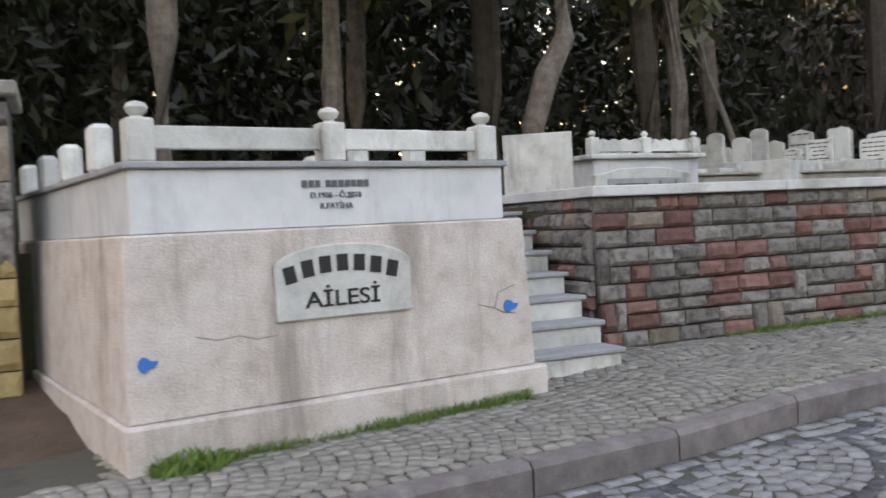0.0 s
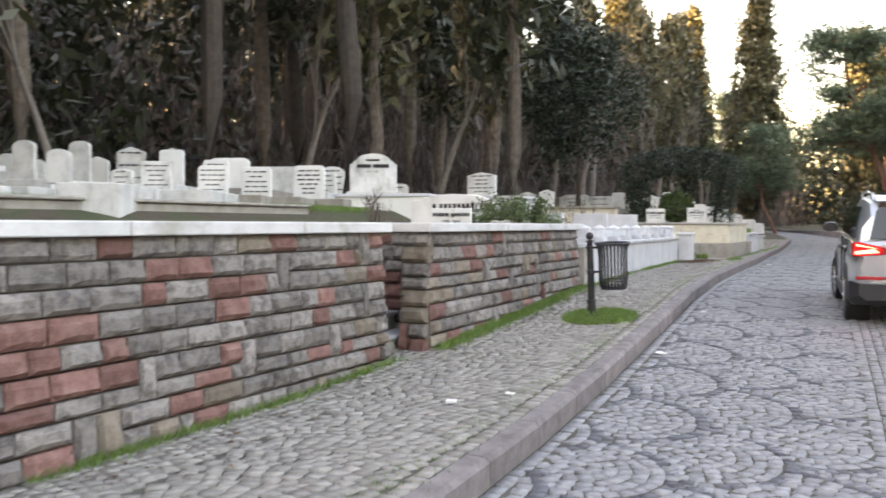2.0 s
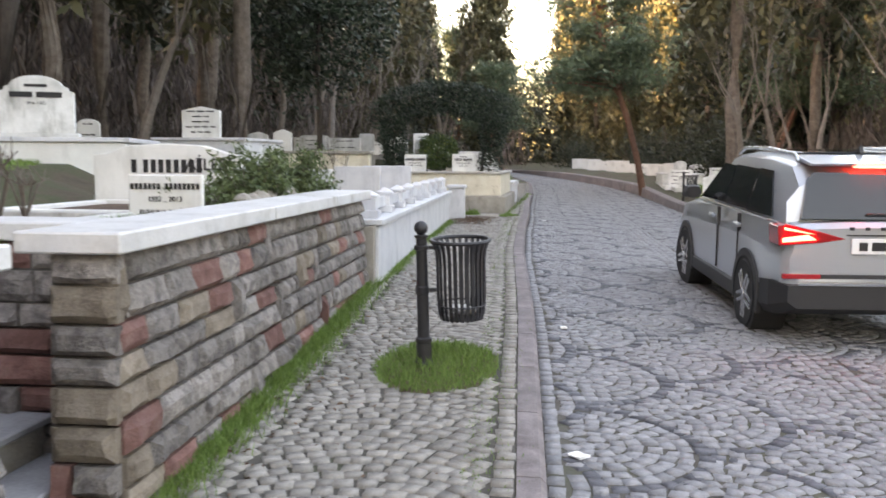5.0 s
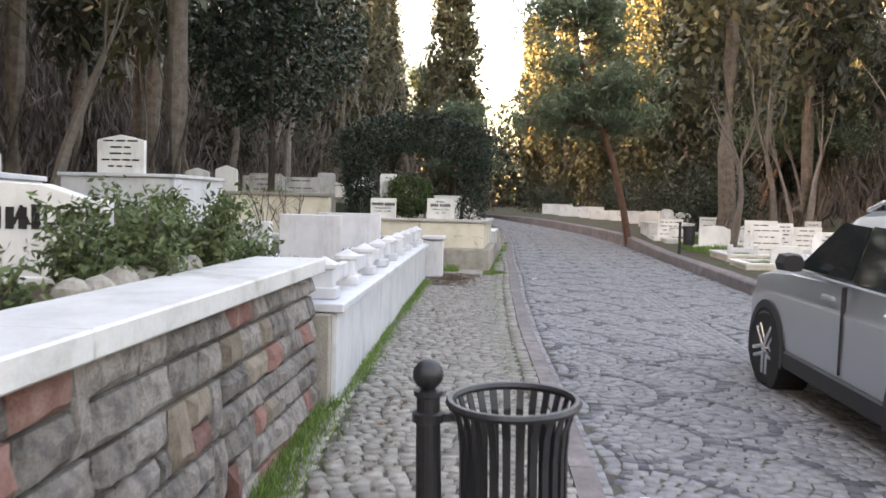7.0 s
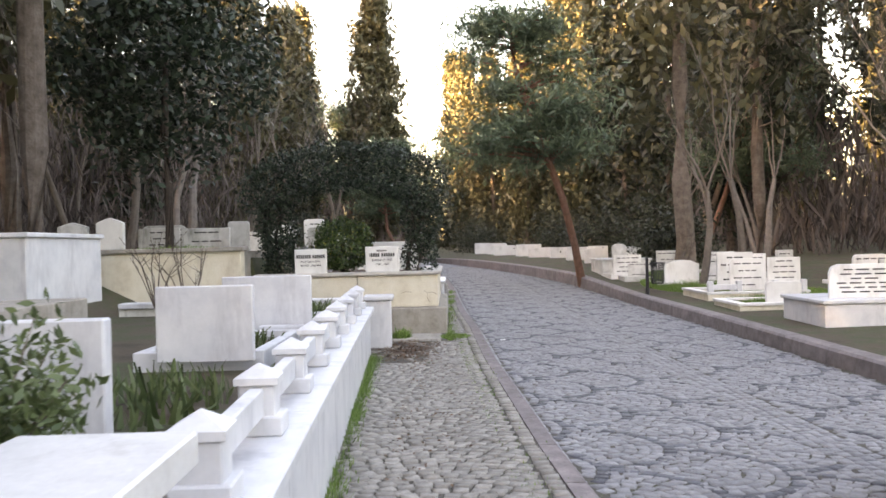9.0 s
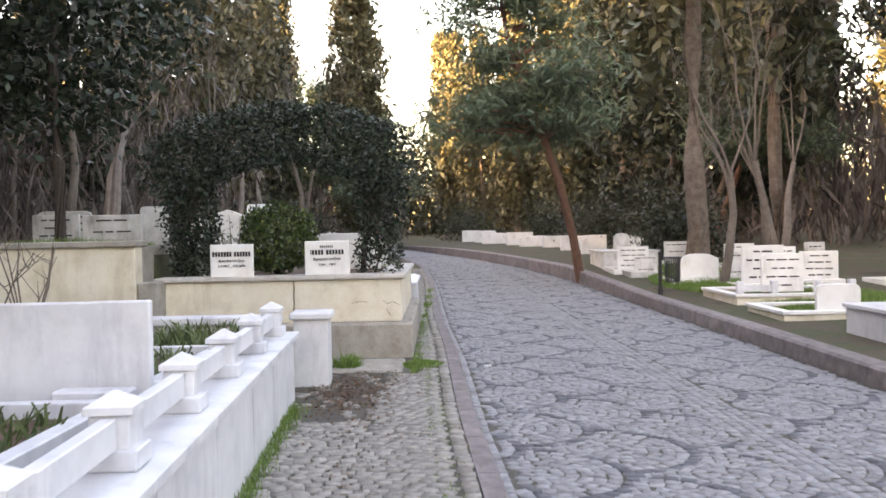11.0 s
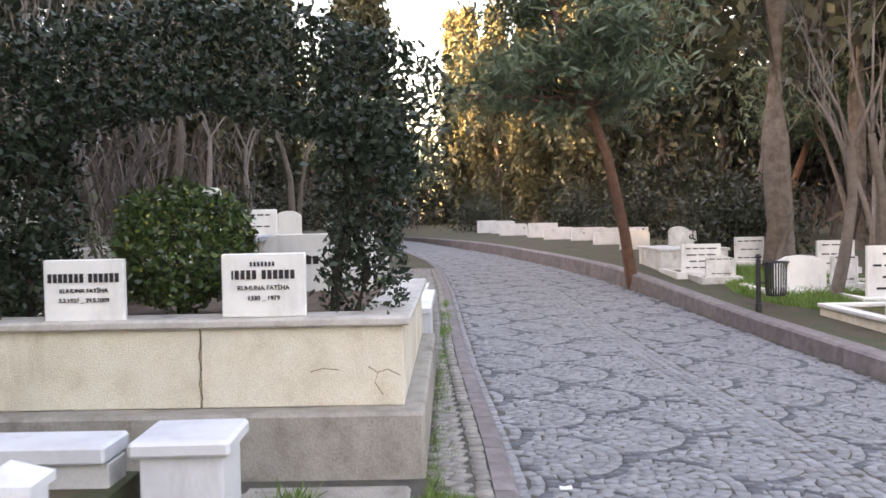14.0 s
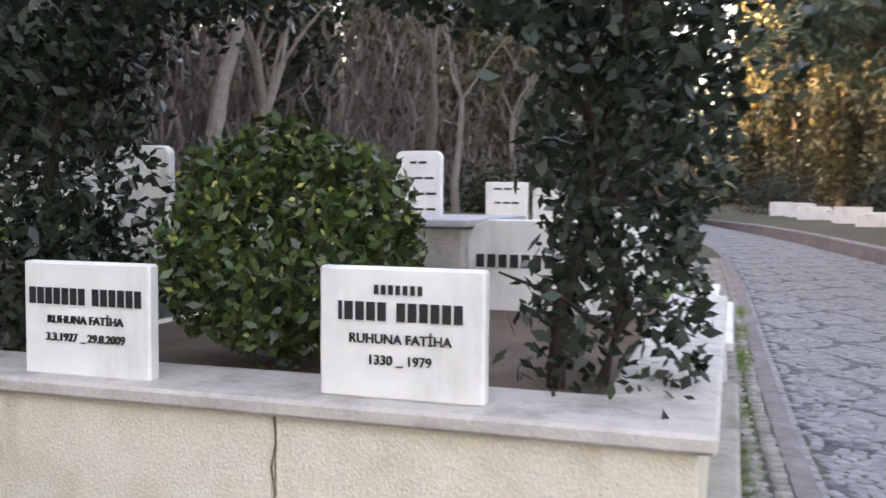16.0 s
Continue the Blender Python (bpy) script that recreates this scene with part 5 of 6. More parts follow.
bin1 = litter_bin(pose(12.58, 4.63, 0.835, -1.5, -3, 8), "black cast-iron litter bin with slatted basket on a post")
bin2 = copy_thing(bin1, pose(36.3, 0.02, 0.94, 0, 0, -20))
bin2["label"] = "black litter bin standing on the far kerb"
e = thing("litter_bag", pose(12.62, 4.37, 0.84 + 0.39), "crumpled white paper scraps inside the bin", "litter")
bm = bmesh.new()
bmesh.ops.create_icosphere(bm, subdivisions=2, radius=0.07)
for v in bm.verts:
    v.co = Vector((v.co.x * 1.3, v.co.y * 1.3, v.co.z * 0.5)) * (1 + 0.5 * noise.noise(v.co * 14))
part("paper", bm, M_OLD, e)
# litter on the ground
for (x, y, z, s) in ((11.53, 3.6, road_z(11.53, 3.6) + 0.016, 0.05), (27.5, 4.2, road_z(27.5, 4.2) + 0.016, 0.04), (14.6, 3.7, road_z(14.6, 3.7) + 0.016, 0.035), (8.2, 4.4, pave_z(8.2) + 0.014, 0.05), (8.6, 4.1, pave_z(8.6) + 0.014, 0.03)):
    e = thing("paper_scrap", pose(x, y, z, 0, 0, rngh.uniform(0, 90)), "scrap of crumpled white paper on the setts", "litter", "paper scraps")
    part("scrap", prism([(-s, 0.0), (s * 0.9, 0.002), (s, 0.012), (0, 0.008), (-s, 0.014)], -s * 0.8, s * 0.8, "y"), M_HEAD, e)
# soil circle with grass round the bin, grass along walls and kerbs
e = thing("grass_patch", None, "patch of grass and earth round the bin post", "grass", kind="stuff")
bm = bmesh.new()
ring = [bm.verts.new((12.62 + 0.63 * math.cos(a), 4.55 + 0.41 * math.sin(a), pave_z(12.62 + 0.63 * math.cos(a)) + 0.003)) for a in np.linspace(0, 6.283, 25)[:-1]]
mid = bm.verts.new((12.62, 4.55, pave_z(12.62) + 0.03))
for i in range(24):
    bm.faces.new((ring[i], ring[(i + 1) % 24], mid))
part("earth", bm, M_DIRT, e)
tuft(12.62, 4.55, 0.8, 0.62, 0.42, 4200, 0.11, G, L_GRASS, "blades", e, 0.004, lambda x, y: pave_v(x))
e = thing("grass_strip", None, "grass and weeds along the foot of the walls", "grass", kind="stuff")


def strip(x0, x1, y_of, n, h, spread, name):
    x = G.uniform(x0, x1, n)
    dens = np.array([noise.noise(Vector((v * 1.1, 3.3, 0))) for v in x])
    x = x[dens + G.uniform(-0.35, 0.6, n) > 0]
    y = np.vectorize(y_of)(x) - np.abs(G.normal(0, spread, len(x)))
    hh = h * G.uniform(0.3, 1.1, len(x))
    b = G.normal(0, 0.5, (len(x), 2)) * hh[:, None]
    w = G.uniform(0, math.pi, len(x))
    dx, dy = np.cos(w) * 0.004, np.sin(w) * 0.004
    z = pave_v(x)
    q = np.stack([np.stack([x - dx, y - dy, z - 0.01], 1), np.stack([x + dx, y + dy, z - 0.01], 1), np.stack([x + b[:, 0] + dx / 3, y + b[:, 1] + dy / 3, z + hh], 1), np.stack([x + b[:, 0] - dx / 3, y + b[:, 1] - dy / 3, z + hh], 1)], axis=1)
    put_mesh(name, soup(name, q, L_GRASS), None, e)


strip(5.5, 9.6, lambda x: 5.6, 3500, 0.06, 0.06, "blades")
strip(10.1, 15.7, lambda x: 5.5 + 0.031 * (x - 10.1), 11000, 0.075, 0.09, "blades")
strip(0.5, 3.0, lambda x: 4.16 + 0.176 * (x - 0.5), 4000, 0.07, 0.05, "blades")
strip(15.7, 24.4, lambda x: 5.57 + 0.049 * (x - 15.6), 5000, 0.06, 0.05, "blades")
strip(26.0, 38.0, lambda x: 5.06, 4500, 0.05, 0.07, "blades")
strip(4.0, 26.0, lambda x: kerb_y(x) + 0.42, 6000, 0.02, 0.12, "blades")
tuft(0.72, 4.12, 0.44, 0.2, 0.12, 160, 0.14, G, L_GRASS, "weed", e, 0.016)
tuft(26.6, 4.95, 1.03, 0.3, 0.22, 1600, 0.05, G, L_GRASS, "blades", e, 0.005)
tuft(26.5, 5.75, 1.03, 0.2, 0.15, 250, 0.2, G, L_GRASS, "weed", e, 0.01)
for (cx, cy, rx_, ry_, n_, h_) in ((9.5, 10.4, 2.4, 0.9, 4200, 0.12), (14.5, 10.2, 2.2, 0.9, 3600, 0.12), (7.0, 6.6, 2.4, 0.5, 2500, 0.1), (11.5, 6.4, 1.2, 0.3, 1200, 0.1), (28.6, 9.6, 1.2, 1.1, 3000, 0.18)):
    tuft(cx, cy, 0, rx_, ry_, n_, h_, G, L_GRASS, "blades", e, 0.007, np.vectorize(terrace_z))
for (cx, cy, rx_, ry_, n_, h_) in ((32.0, -1.5, 1.0, 0.7, 3600, 0.16), (38.5, -1.4, 2.4, 1.0, 9000, 0.22), (35.0, -2.4, 3.5, 1.6, 11000, 0.18), (41.5, -2.0, 3.0, 1.6, 7000, 0.18), (30.0, -3.2, 3.0, 1.2, 6000, 0.14)):
    tuft(cx, cy, 0, rx_, ry_, n_, h_, G, L_GRASS, "blades", e, 0.009, lambda x, y: np.vectorize(right_z)(x, y))
e = thing("concrete_slab", None, "cracked worn concrete slab before the raised grave", "slab")
part("slab", box(26.15, 27.03, 5.15, 6.1, 0.9, 1.05, 0.02), M_CONC, e)
# earth bank beside the family tomb
e = thing("earth_bank", None, "bare reddish earth bank beside the rendered tomb", "earth", kind="stuff")
bm = bmesh.new()
rows = []
for i in range(9):
    row = []
    for j in range(12):
        x, y = -2.6 + 0.36 * i, 4.4 + 0.5 * j
        row.append(bm.verts.new((x, y, 0.3 + 0.055 * j + 0.05 * i / 8 + 0.1 * noise.noise(Vector((x * 2, y * 2, 0))) - (0.35 if j == 0 else 0))))
    rows.append(row)
for a, b in zip(rows, rows[1:]):
    for j in range(11):
        bm.faces.new((a[j], b[j], b[j + 1], a[j + 1]))
part("earth", bm, M_DIRT, e, smooth=True)

# fallen brown leaves, thick by the gate, thin along the walls
e = thing("leaf_litter", None, "fallen brown leaves scattered on the pavement", "leaves", kind="stuff")


def litter_leaves(x, y):
    n = len(x)
    z = pave_v(x) + 0.016
    a, s = G.uniform(0, 6.28, n), G.uniform(0.008, 0.026, n)
    dx, dy = np.cos(a) * s, np.sin(a) * s
    t = G.uniform(-0.006, 0.008, (n, 4))
    return np.stack([np.stack([x - dx, y - dy, z + t[:, 0]], 1), np.stack([x + dy * 0.5, y - dx * 0.5, z + t[:, 1]], 1), np.stack([x + dx, y + dy, z + t[:, 2]], 1), np.stack([x - dy * 0.5, y + dx * 0.5, z + t[:, 3]], 1)], axis=1)


gx_ = np.concatenate([G.normal(25.0, 0.7, 1700), G.uniform(2, 24, 900)])
gy_ = np.concatenate([G.normal(5.6, 0.22, 1700), 5.45 - np.abs(G.normal(0, 0.35, 900))])
ok_ = gy_ < np.minimum(wall_v(gx_), 8.0)
put_mesh("leaves", soup("leaves", litter_leaves(gx_[ok_], gy_[ok_]), L_FALLEN), None, e)

# ---- trees ----
T = np.random.default_rng(21)
rt = random.Random(9)


def crown_points(n, z0, z1, radius, rng, clumps=150, spread=0.32, hollow=0.45):
    """Leaf places in clumps on a tall body; radius(u) for u from 0 at the bottom to 1."""
    u = rng.uniform(0, 1, clumps) ** 0.9
    a = rng.uniform(0, 2 * math.pi, clumps)
    r = np.array([radius(v) for v in u]) * (hollow + (1 - hollow) * np.sqrt(rng.uniform(0, 1, clumps))) * rng.uniform(0.75, 1.15, clumps)
    c = np.stack([r * np.cos(a), r * np.sin(a), z0 + u * (z1 - z0)], 1)
    k = rng.integers(0, clumps, n)
    s = spread * (0.6 + 0.8 * rng.uniform(0, 1, clumps))[k]
    return c[k] + rng.normal(0, 1, (n, 3)) * s[:, None] * np.array([0.8, 0.8, 1.3])


def trunk_path(h, lean, rng, k=7):
    p = [Vector((0, 0, -0.3))]
    for i in range(1, k + 1):
        t = i / k
        p.append(Vector((lean[0] * t + rng.uniform(-0.09, 0.09), lean[1] * t + rng.uniform(-0.09, 0.09), h * t)))
    return p


def cypress(seed, h=17.0, clear=4.5, r=1.9, trunk=0.24, n=3700, leaf=0.285, material=None, label="tall dark cypress with a bare lower trunk", pointed=False, bark=None):
    rng = np.random.default_rng(seed)
    rp = random.Random(seed)
    e = thing("cypress_tree", pose(0, 0, 0), label, "tree", "cemetery trees")
    path = trunk_path(h * 0.93, (rp.uniform(-0.4, 0.4), rp.uniform(-0.4, 0.4)), rp)
    bm = tube(path, [trunk * (1.25 if i == 0 else 1 - 0.85 * i / len(path)) for i in range(len(path))], 10, None, 0.12, rp)
    for i in range(14):
        z = clear * rp.uniform(0.75, 1.3) + i * 0.3
        a = rp.uniform(0, 6.28)
        q = Vector((0, 0, z))
        L = rp.uniform(0.6, 1.5)
        tube([q, q + Vector((math.cos(a) * L * 0.5, math.sin(a) * L * 0.5, 0.25)), q + Vector((math.cos(a) * L, math.sin(a) * L, 0.9))], [0.04, 0.022, 0.01], 4, bm)
    part("trunk", bm, bark or M_BARK, e)
    prof = (lambda u: r * (0.55 + 0.9 * u) if u < 0.35 else r * 1.0 * (1 - (u - 0.35) / 0.65) ** (0.75 if pointed else 0.5) + 0.12)
    pts = crown_points(n, clear, h, prof, rng, 190, 0.34)
    put_mesh("crown", soup("crown", leaves(pts, rng.uniform(0.5, 1.3, n) * leaf, rng, 0.34, 1.0), material or L_CYP), None, e)
    return e


def bare_tree(seed, h=7.0, r=0.1, label="bare pale-barked deciduous tree with fine twigs", spread=0.55, levels=4, bark=None):
    rp = random.Random(seed)
    e = thing("bare_tree", pose(0, 0, 0), label, "tree", "bare trees")
    trunk_bm, limb_bm, twig_bm = bmesh.new(), bmesh.new(), bmesh.new()

    def grow(p, d, length, rad, level):
        pts, rads = [p], [rad]
        q = p.copy()
        dd = d.copy()
        for i in range(3):
            dd = (dd + Vector((rp.gauss(0, 0.13), rp.gauss(0, 0.13), 0.06 if level else 0))).normalized()
            q = q + dd * length / 3
            pts.append(q.copy())
            rads.append(rad * (1 - 0.16 * (i + 1)))
        tube(pts, rads, 8 if level == 0 else (6 if level < 2 else 4), trunk_bm if level == 0 else (limb_bm if level < 3 else twig_bm))
        if level >= levels:
            return
        for k in range(rp.choice([2, 3, 3, 4]) + (1 if level == 0 else 0) + (1 if level >= 2 else 0)):
            a = rp.uniform(0, 6.28)
            side = Vector((math.cos(a), math.sin(a), 0))
            nd = (dd * (1 - spread * 0.5) + side * spread * rp.uniform(0.5, 1.2) + Vector((0, 0, 0.22))).normalized()
            at = pts[rp.choice([2, 3, 3])]
            grow(at, nd, length * rp.uniform(0.55, 0.85), rads[-1] * rp.uniform(0.42, 0.66), level + 1)

    grow(Vector((0, 0, -0.2)), Vector((rp.uniform(-0.12, 0.12), rp.uniform(-0.12, 0.12), 1)).normalized(), h * 0.36, r, 0)
    part("trunk", trunk_bm, bark or M_BARK, e)
    tagged(part("branchwork", limb_bm, bark or M_BARK, e), kind="stuff")
    tagged(part("twigwork", twig_bm, M_TWIG, e), kind="stuff")
    return e


def fill(seed_tree, places, zf, smin=0.85, smax=1.2):
    for x, y in places:
        s = rt.uniform(smin, smax)
        m = pose(x, y, zf(x, y) - 0.1, rt.uniform(-2, 2), rt.uniform(-2, 2), rt.uniform(0, 360))
        tr = rt.choice(seed_tree)
        ob = copy_thing(tr, m)
        ob.scale = (s, s, s * rt.uniform(0.9, 1.1))


def scatter(n, x0, x1, y0, y1, gap, avoid=None):
    out = []
    tries = 0
    while len(out) < n and tries < 6000:
        tries += 1
        p = (rt.uniform(x0, x1), rt.uniform(y0, y1))
        if all((p[0] - q[0]) ** 2 + (p[1] - q[1]) ** 2 > gap * gap for q in out) and not (avoid and avoid(*p)):
            out.append(p)
    return out


# mother trees stand in the wood themselves
c1 = cypress(1, 17, 5.0, 1.9, 0.25)
c2 = cypress(2, 19, 6.0, 2.1, 0.28, bark=M_BARK_D)
c3 = cypress(3, 15, 3.6, 1.7, 0.2, material=L_CYP2, label="brownish dark cypress with a slender trunk")
c4 = cypress(4, 18, 1.5, 2.0, 0.25, 13000, 0.25, L_CYP2, "pointed cypress clothed almost to the ground", True)
c5 = cypress(5, 16, 2.5, 2.3, 0.25, 6000, 0.26, L_CYP, "broad dark cypress with low branches")
c1.matrix_basis = pose(1.5, 12.3, terrace_z(1.5, 12.3), 0, 3)
c2.matrix_basis = pose(19.6, 12.2, terrace_z(19.6, 12.2), 0, 0, 40)
c3.matrix_basis = pose(4.7, 14.5, terrace_z(4.7, 14.5), 0, 1)
c4.matrix_basis = pose(71.4, 9.6, 1.2)
c5.matrix_basis = pose(56, -5.5, 1.2)
LEFT = [c1, c2, c3, c2, c1]
for x, y, t_, s in ((25.5, 10.6, c1, 0.9), (17.3, 14.2, c2, 0.95), (23.6, 13.8, c3, 1.0), (10.7, 13.9, c2, 0.9), (11.3, 13.5, c3, 1.0), (15.0, 17.0, c1, 1.1), (20.2, 16.6, c2, 1.0), (23.6, 17.5, c1, 1.0), (28.6, 15.5, c1, 1.0), (8.6, 16.5, c2, 1.0), (-1.5, 14, c2, 1.0), (33, 14.5, c3, 1.0), (37, 16, c1, 1.0)):
    ob = copy_thing(t_, pose(x, y, terrace_z(x, y) - 0.1, rt.uniform(-2, 2), rt.uniform(-2, 2), rt.uniform(0, 360)))
    ob.scale = (s, s, s)


def over_bend(x, y):
    """The open wedge of sky above the bend of the road."""
    return 0.012 * (x - 8) < y - 4 < 0.155 * (x - 8)


# the -x end lies out of view, added so low sun stays blocked
fill(LEFT, scatter(42, -28, 42, 18, 46, 3.3), terrace_z, 0.9, 1.25)
fill([c3, c4, c5], scatter(11, 46, 80, 14, 30, 4.5, over_bend), terrace_z, 0.8, 1.1)
fill([c1, c2, c5, c3, c2], scatter(26, 44, 100, -34, -6, 4.2, lambda x, y: y > right_y(x) - 4.5), lambda x, y: 1.2, 0.85, 1.15)
fill([c1, c3, c5], scatter(12, 22, 46, -30, -9, 4.0), lambda x, y: 1.0, 0.75, 1.0)
fill([c4, c5, c3, c4], scatter(18, 96, 128, -14, 50, 4.6, over_bend), lambda x, y: 1.5, 0.9, 1.3)
# unseen trees behind the camera, added for their effect on light and reflections
fill([c1, c2, c5], scatter(8, -40, -12, -20, 20, 5.0, lambda x, y: -6 < y < 4), lambda x, y: 0.3, 0.9, 1.1)
# the tall trees that stand over the bend
for x, y, t_, s in ((70.7, 15.2, c5, 1.0), (95, 1.2, c4, 1.0), (91, -1.6, c4, 1.1), (100, -3.0, c4, 1.0), (104, 3.0, c4, 1.1), (86, -4.5, c4, 1.3), (89, -7.0, c4, 1.25), (60, 13.5, c3, 0.9), (66, 18, c4, 1.1), (57, -8.5, c5, 1.0), (53, -9.0, c3, 1.0), (62, -4.5, c5, 0.95)):
    ob = copy_thing(t_, pose(x, y, 1.1, 0, 0, rt.uniform(0, 360)))
    ob.scale = (s, s, s)

# tree with a dense round dark crown on a thin stem
rp_ = random.Random(4)
rtree = thing("round_crowned_tree", pose(29.4, 10.0, terrace_z(29.4, 10.0)), "small tree with a dense dark glossy round crown", "tree")
part("trunk", tube([(0, 0, -0.2), (0.03, 0, 1.2), (-0.02, 0.04, 2.2), (0.05, 0, 3.6)], [0.1, 0.085, 0.075, 0.04], 9), M_BARK_D, rtree)
pts = crown_points(11000, 2.0, 5.4, lambda u: 1.95 * math.sin(math.pi * (0.12 + 0.8 * u)) ** 0.8, np.random.default_rng(5), 130, 0.3, 0.35)
put_mesh("crown", soup("crown", leaves(pts, T.uniform(0.6, 1.2, len(pts)) * 0.085, T, 0.5), L_DARK), None, rtree)

# leaning pine by the bend with needle pads
pine = thing("pine_tree", pose(42.6, 0.75, 1.2), "leaning pine with reddish trunk and open green crown", "tree")
bm = tube([(0, 0, -0.3), (-0.5, 0.28, 1.0), (-1.2, 0.75, 2.6), (-1.3, 1.4, 4.4), (-0.9, 2.0, 6.3), (-0.7, 2.3, 8.3)], [0.15, 0.12, 0.11, 0.1, 0.07, 0.03], 9)
pads = []
for i in range(74):
    t = rp_.uniform(0.1, 1.0)
    base = Vector((-1.3 + 0.6 * t, 1.0 + 1.3 * t, 3.0 + 5.2 * t))
    a = rp_.uniform(0, 6.28)
    L = rp_.uniform(0.8, 2.7) * (1.2 - 0.6 * t)
    tip = base + Vector((math.cos(a) * L, math.sin(a) * L, rp_.uniform(-0.2, 0.5)))
    tube([base, base.lerp(tip, 0.5) + Vector((0, 0, 0.12)), tip], [0.05, 0.03, 0.012], 5, bm)
    pads.append((tip, 0.35 + 0.3 * rp_.random()))
    pads.append((base.lerp(tip, 0.65), 0.3))
part("trunk", bm, M_BARK_R, pine)
k = T.integers(0, len(pads), 17000)
c_ = np.array([p[0] for p in pads])[k]
s_ = np.array([p[1] for p in pads])[k]
pts = c_ + T.normal(0, 1, (17000, 3)) * s_[:, None] * np.array([0.95, 0.95, 0.5])
put_mesh("needles", soup("needles", leaves(pts, T.uniform(0.6, 1.2, 17000) * 0.17, T, 0.17, 0.5), L_PINE), None, pine)
for x, y, s in ((66, 7.5, 0.9), (78, 14, 1.3), (52, -5.5, 1.1)):
    ob = copy_thing(pine, pose(x, y, 1.0, 0, 0, rt.uniform(0, 360)))
    ob["label"] = "open-crowned green pine beyond the bend"
    ob.scale = (s, s, s)
# shrubs under the wood; their dark leaf colour stands in for shade among trunks
for x, y, r_, n_ in ((46, -3.0, 1.6, 4500), (52, -4.0, 2.0, 5000), (60, -3, 2.0, 4500), (57, 11, 2.0, 4500), (49, 11.5, 1.6, 4000), (68, -1.5, 2.0, 4500), (80, 3, 2.2, 4500)):
    pts = T.normal(0, 0.42, (n_, 3)) * np.array([r_, r_, r_ * 0.9]) + np.array([0, 0, r_ * 0.75])
    pts[:, 2] = np.abs(pts[:, 2])
    leafy("undergrowth", "evergreen undergrowth below the trees, dark to stand in for shade", "shrub", pts, 0.085, T, L_CYP, pose(x, y, 1.0), group="undergrowth")

# bare trees
b1 = bare_tree(31, 8.0, 0.12, bark=M_TWIG)
b1.matrix_basis = pose(37.6, -1.7, right_z(37.6, -1.7), 0, 0, 30)
b2 = bare_tree(32, 9.0, 0.14, spread=0.45, bark=M_TWIG)
b2.matrix_basis = pose(39.6, -3.6, right_z(39.6, -3.6))
b3 = bare_tree(33, 6.5, 0.08, "bare many-stemmed tree with fine upright twigs", 0.4, 4, M_TWIG)
b3.matrix_basis = pose(33.5, -5.5, right_z(33, -5.5), 0, 0, 60)
for x, y, t_, s in ((35.5, -7.0, b1, 1.1), (30.5, -6.5, b2, 0.9), (43, -5, b3, 1.2), (46.5, -6.5, b2, 1.1), (28, -9.5, b1, 1.2), (49, -4, b1, 1.0), (31, 12.5, b3, 1.0), (34, 11.0, b2, 0.9), (38, 12.5, b1, 1.0), (41, 10, b3, 1.1), (27.5, 14, b2, 1.0), (45, 12, b2, 1.1), (48, 9.5, b1, 1.0), (14.2, 15.2, b3, 1.2), (52, 10, b3, 1.2), (21.8, 15.2, b1, 1.0), (55, 12, b1, 1.2), (50, 16, b2, 1.5), (54, 18.5, b1, 1.6), (58, 16.5, b3, 1.6), (47, 19, b3, 1.5), (62, 20, b2, 1.7), (51, 22, b1, 1.7), (44, 16, b1, 1.4), (50, -7.5, b3, 1.4), (56, -6.5, b2, 1.4), (38.5, -8.5, b3, 1.4), (42, -9.5, b1, 1.5)):
    z = right_z(x, y) if y < 0 else terrace_z(x, y)
    ob = copy_thing(t_, pose(x, y, z, 0, 0, rt.uniform(0, 360)))
    ob.scale = (s, s, s)
# thick old trunks on the far side
tk = thing("old_tree_trunk", pose(42.6, -2.6, right_z(42.6, -2.6)), "thick old cypress trunk with split pale bark", "tree")
bm = tube([(0, 0, -0.2), (0.05, 0, 1.2), (0, 0.1, 3.0), (0.1, 0.05, 6), (0, 0, 10)], [0.42, 0.33, 0.3, 0.26, 0.15], 12, None, 0.15, rp_)
part("trunk", bm, M_BARK, tk)
pts = crown_points(4500, 5, 15, lambda u: 1.9 * (1 - u * 0.6), np.random.default_rng(6), 120, 0.4)
put_mesh("crown", soup("crown", leaves(pts, T.uniform(0.6, 1.2, len(pts)) * 0.25, T, 0.45, 0.8), L_CYP2), None, tk)
# s-shaped leaning trunk behind the steps
lt = thing("leaning_tree", pose(6.9, 11.4, terrace_z(6.9, 11.4)), "leaning crooked tree trunk with grey bark", "tree")
part("trunk", tube([(0, 0, -0.2), (0.0, 0, 0.9), (0.25, -0.05, 1.7), (0.6, -0.05, 2.3), (0.55, 0, 3.2), (0.3, 0.1, 5), (0.2, 0.1, 8)], [0.2, 0.18, 0.19, 0.16, 0.15, 0.13, 0.08], 9), M_BARK, lt)
pts = crown_points(4200, 4.5, 11, lambda u: 1.9 * math.sin(math.pi * (0.15 + 0.75 * u)), np.random.default_rng(7), 100, 0.4)
put_mesh("crown", soup("crown", leaves(pts, T.uniform(0.6, 1.2, len(pts)) * 0.24, T, 0.45, 0.4), L_CYP), None, lt)


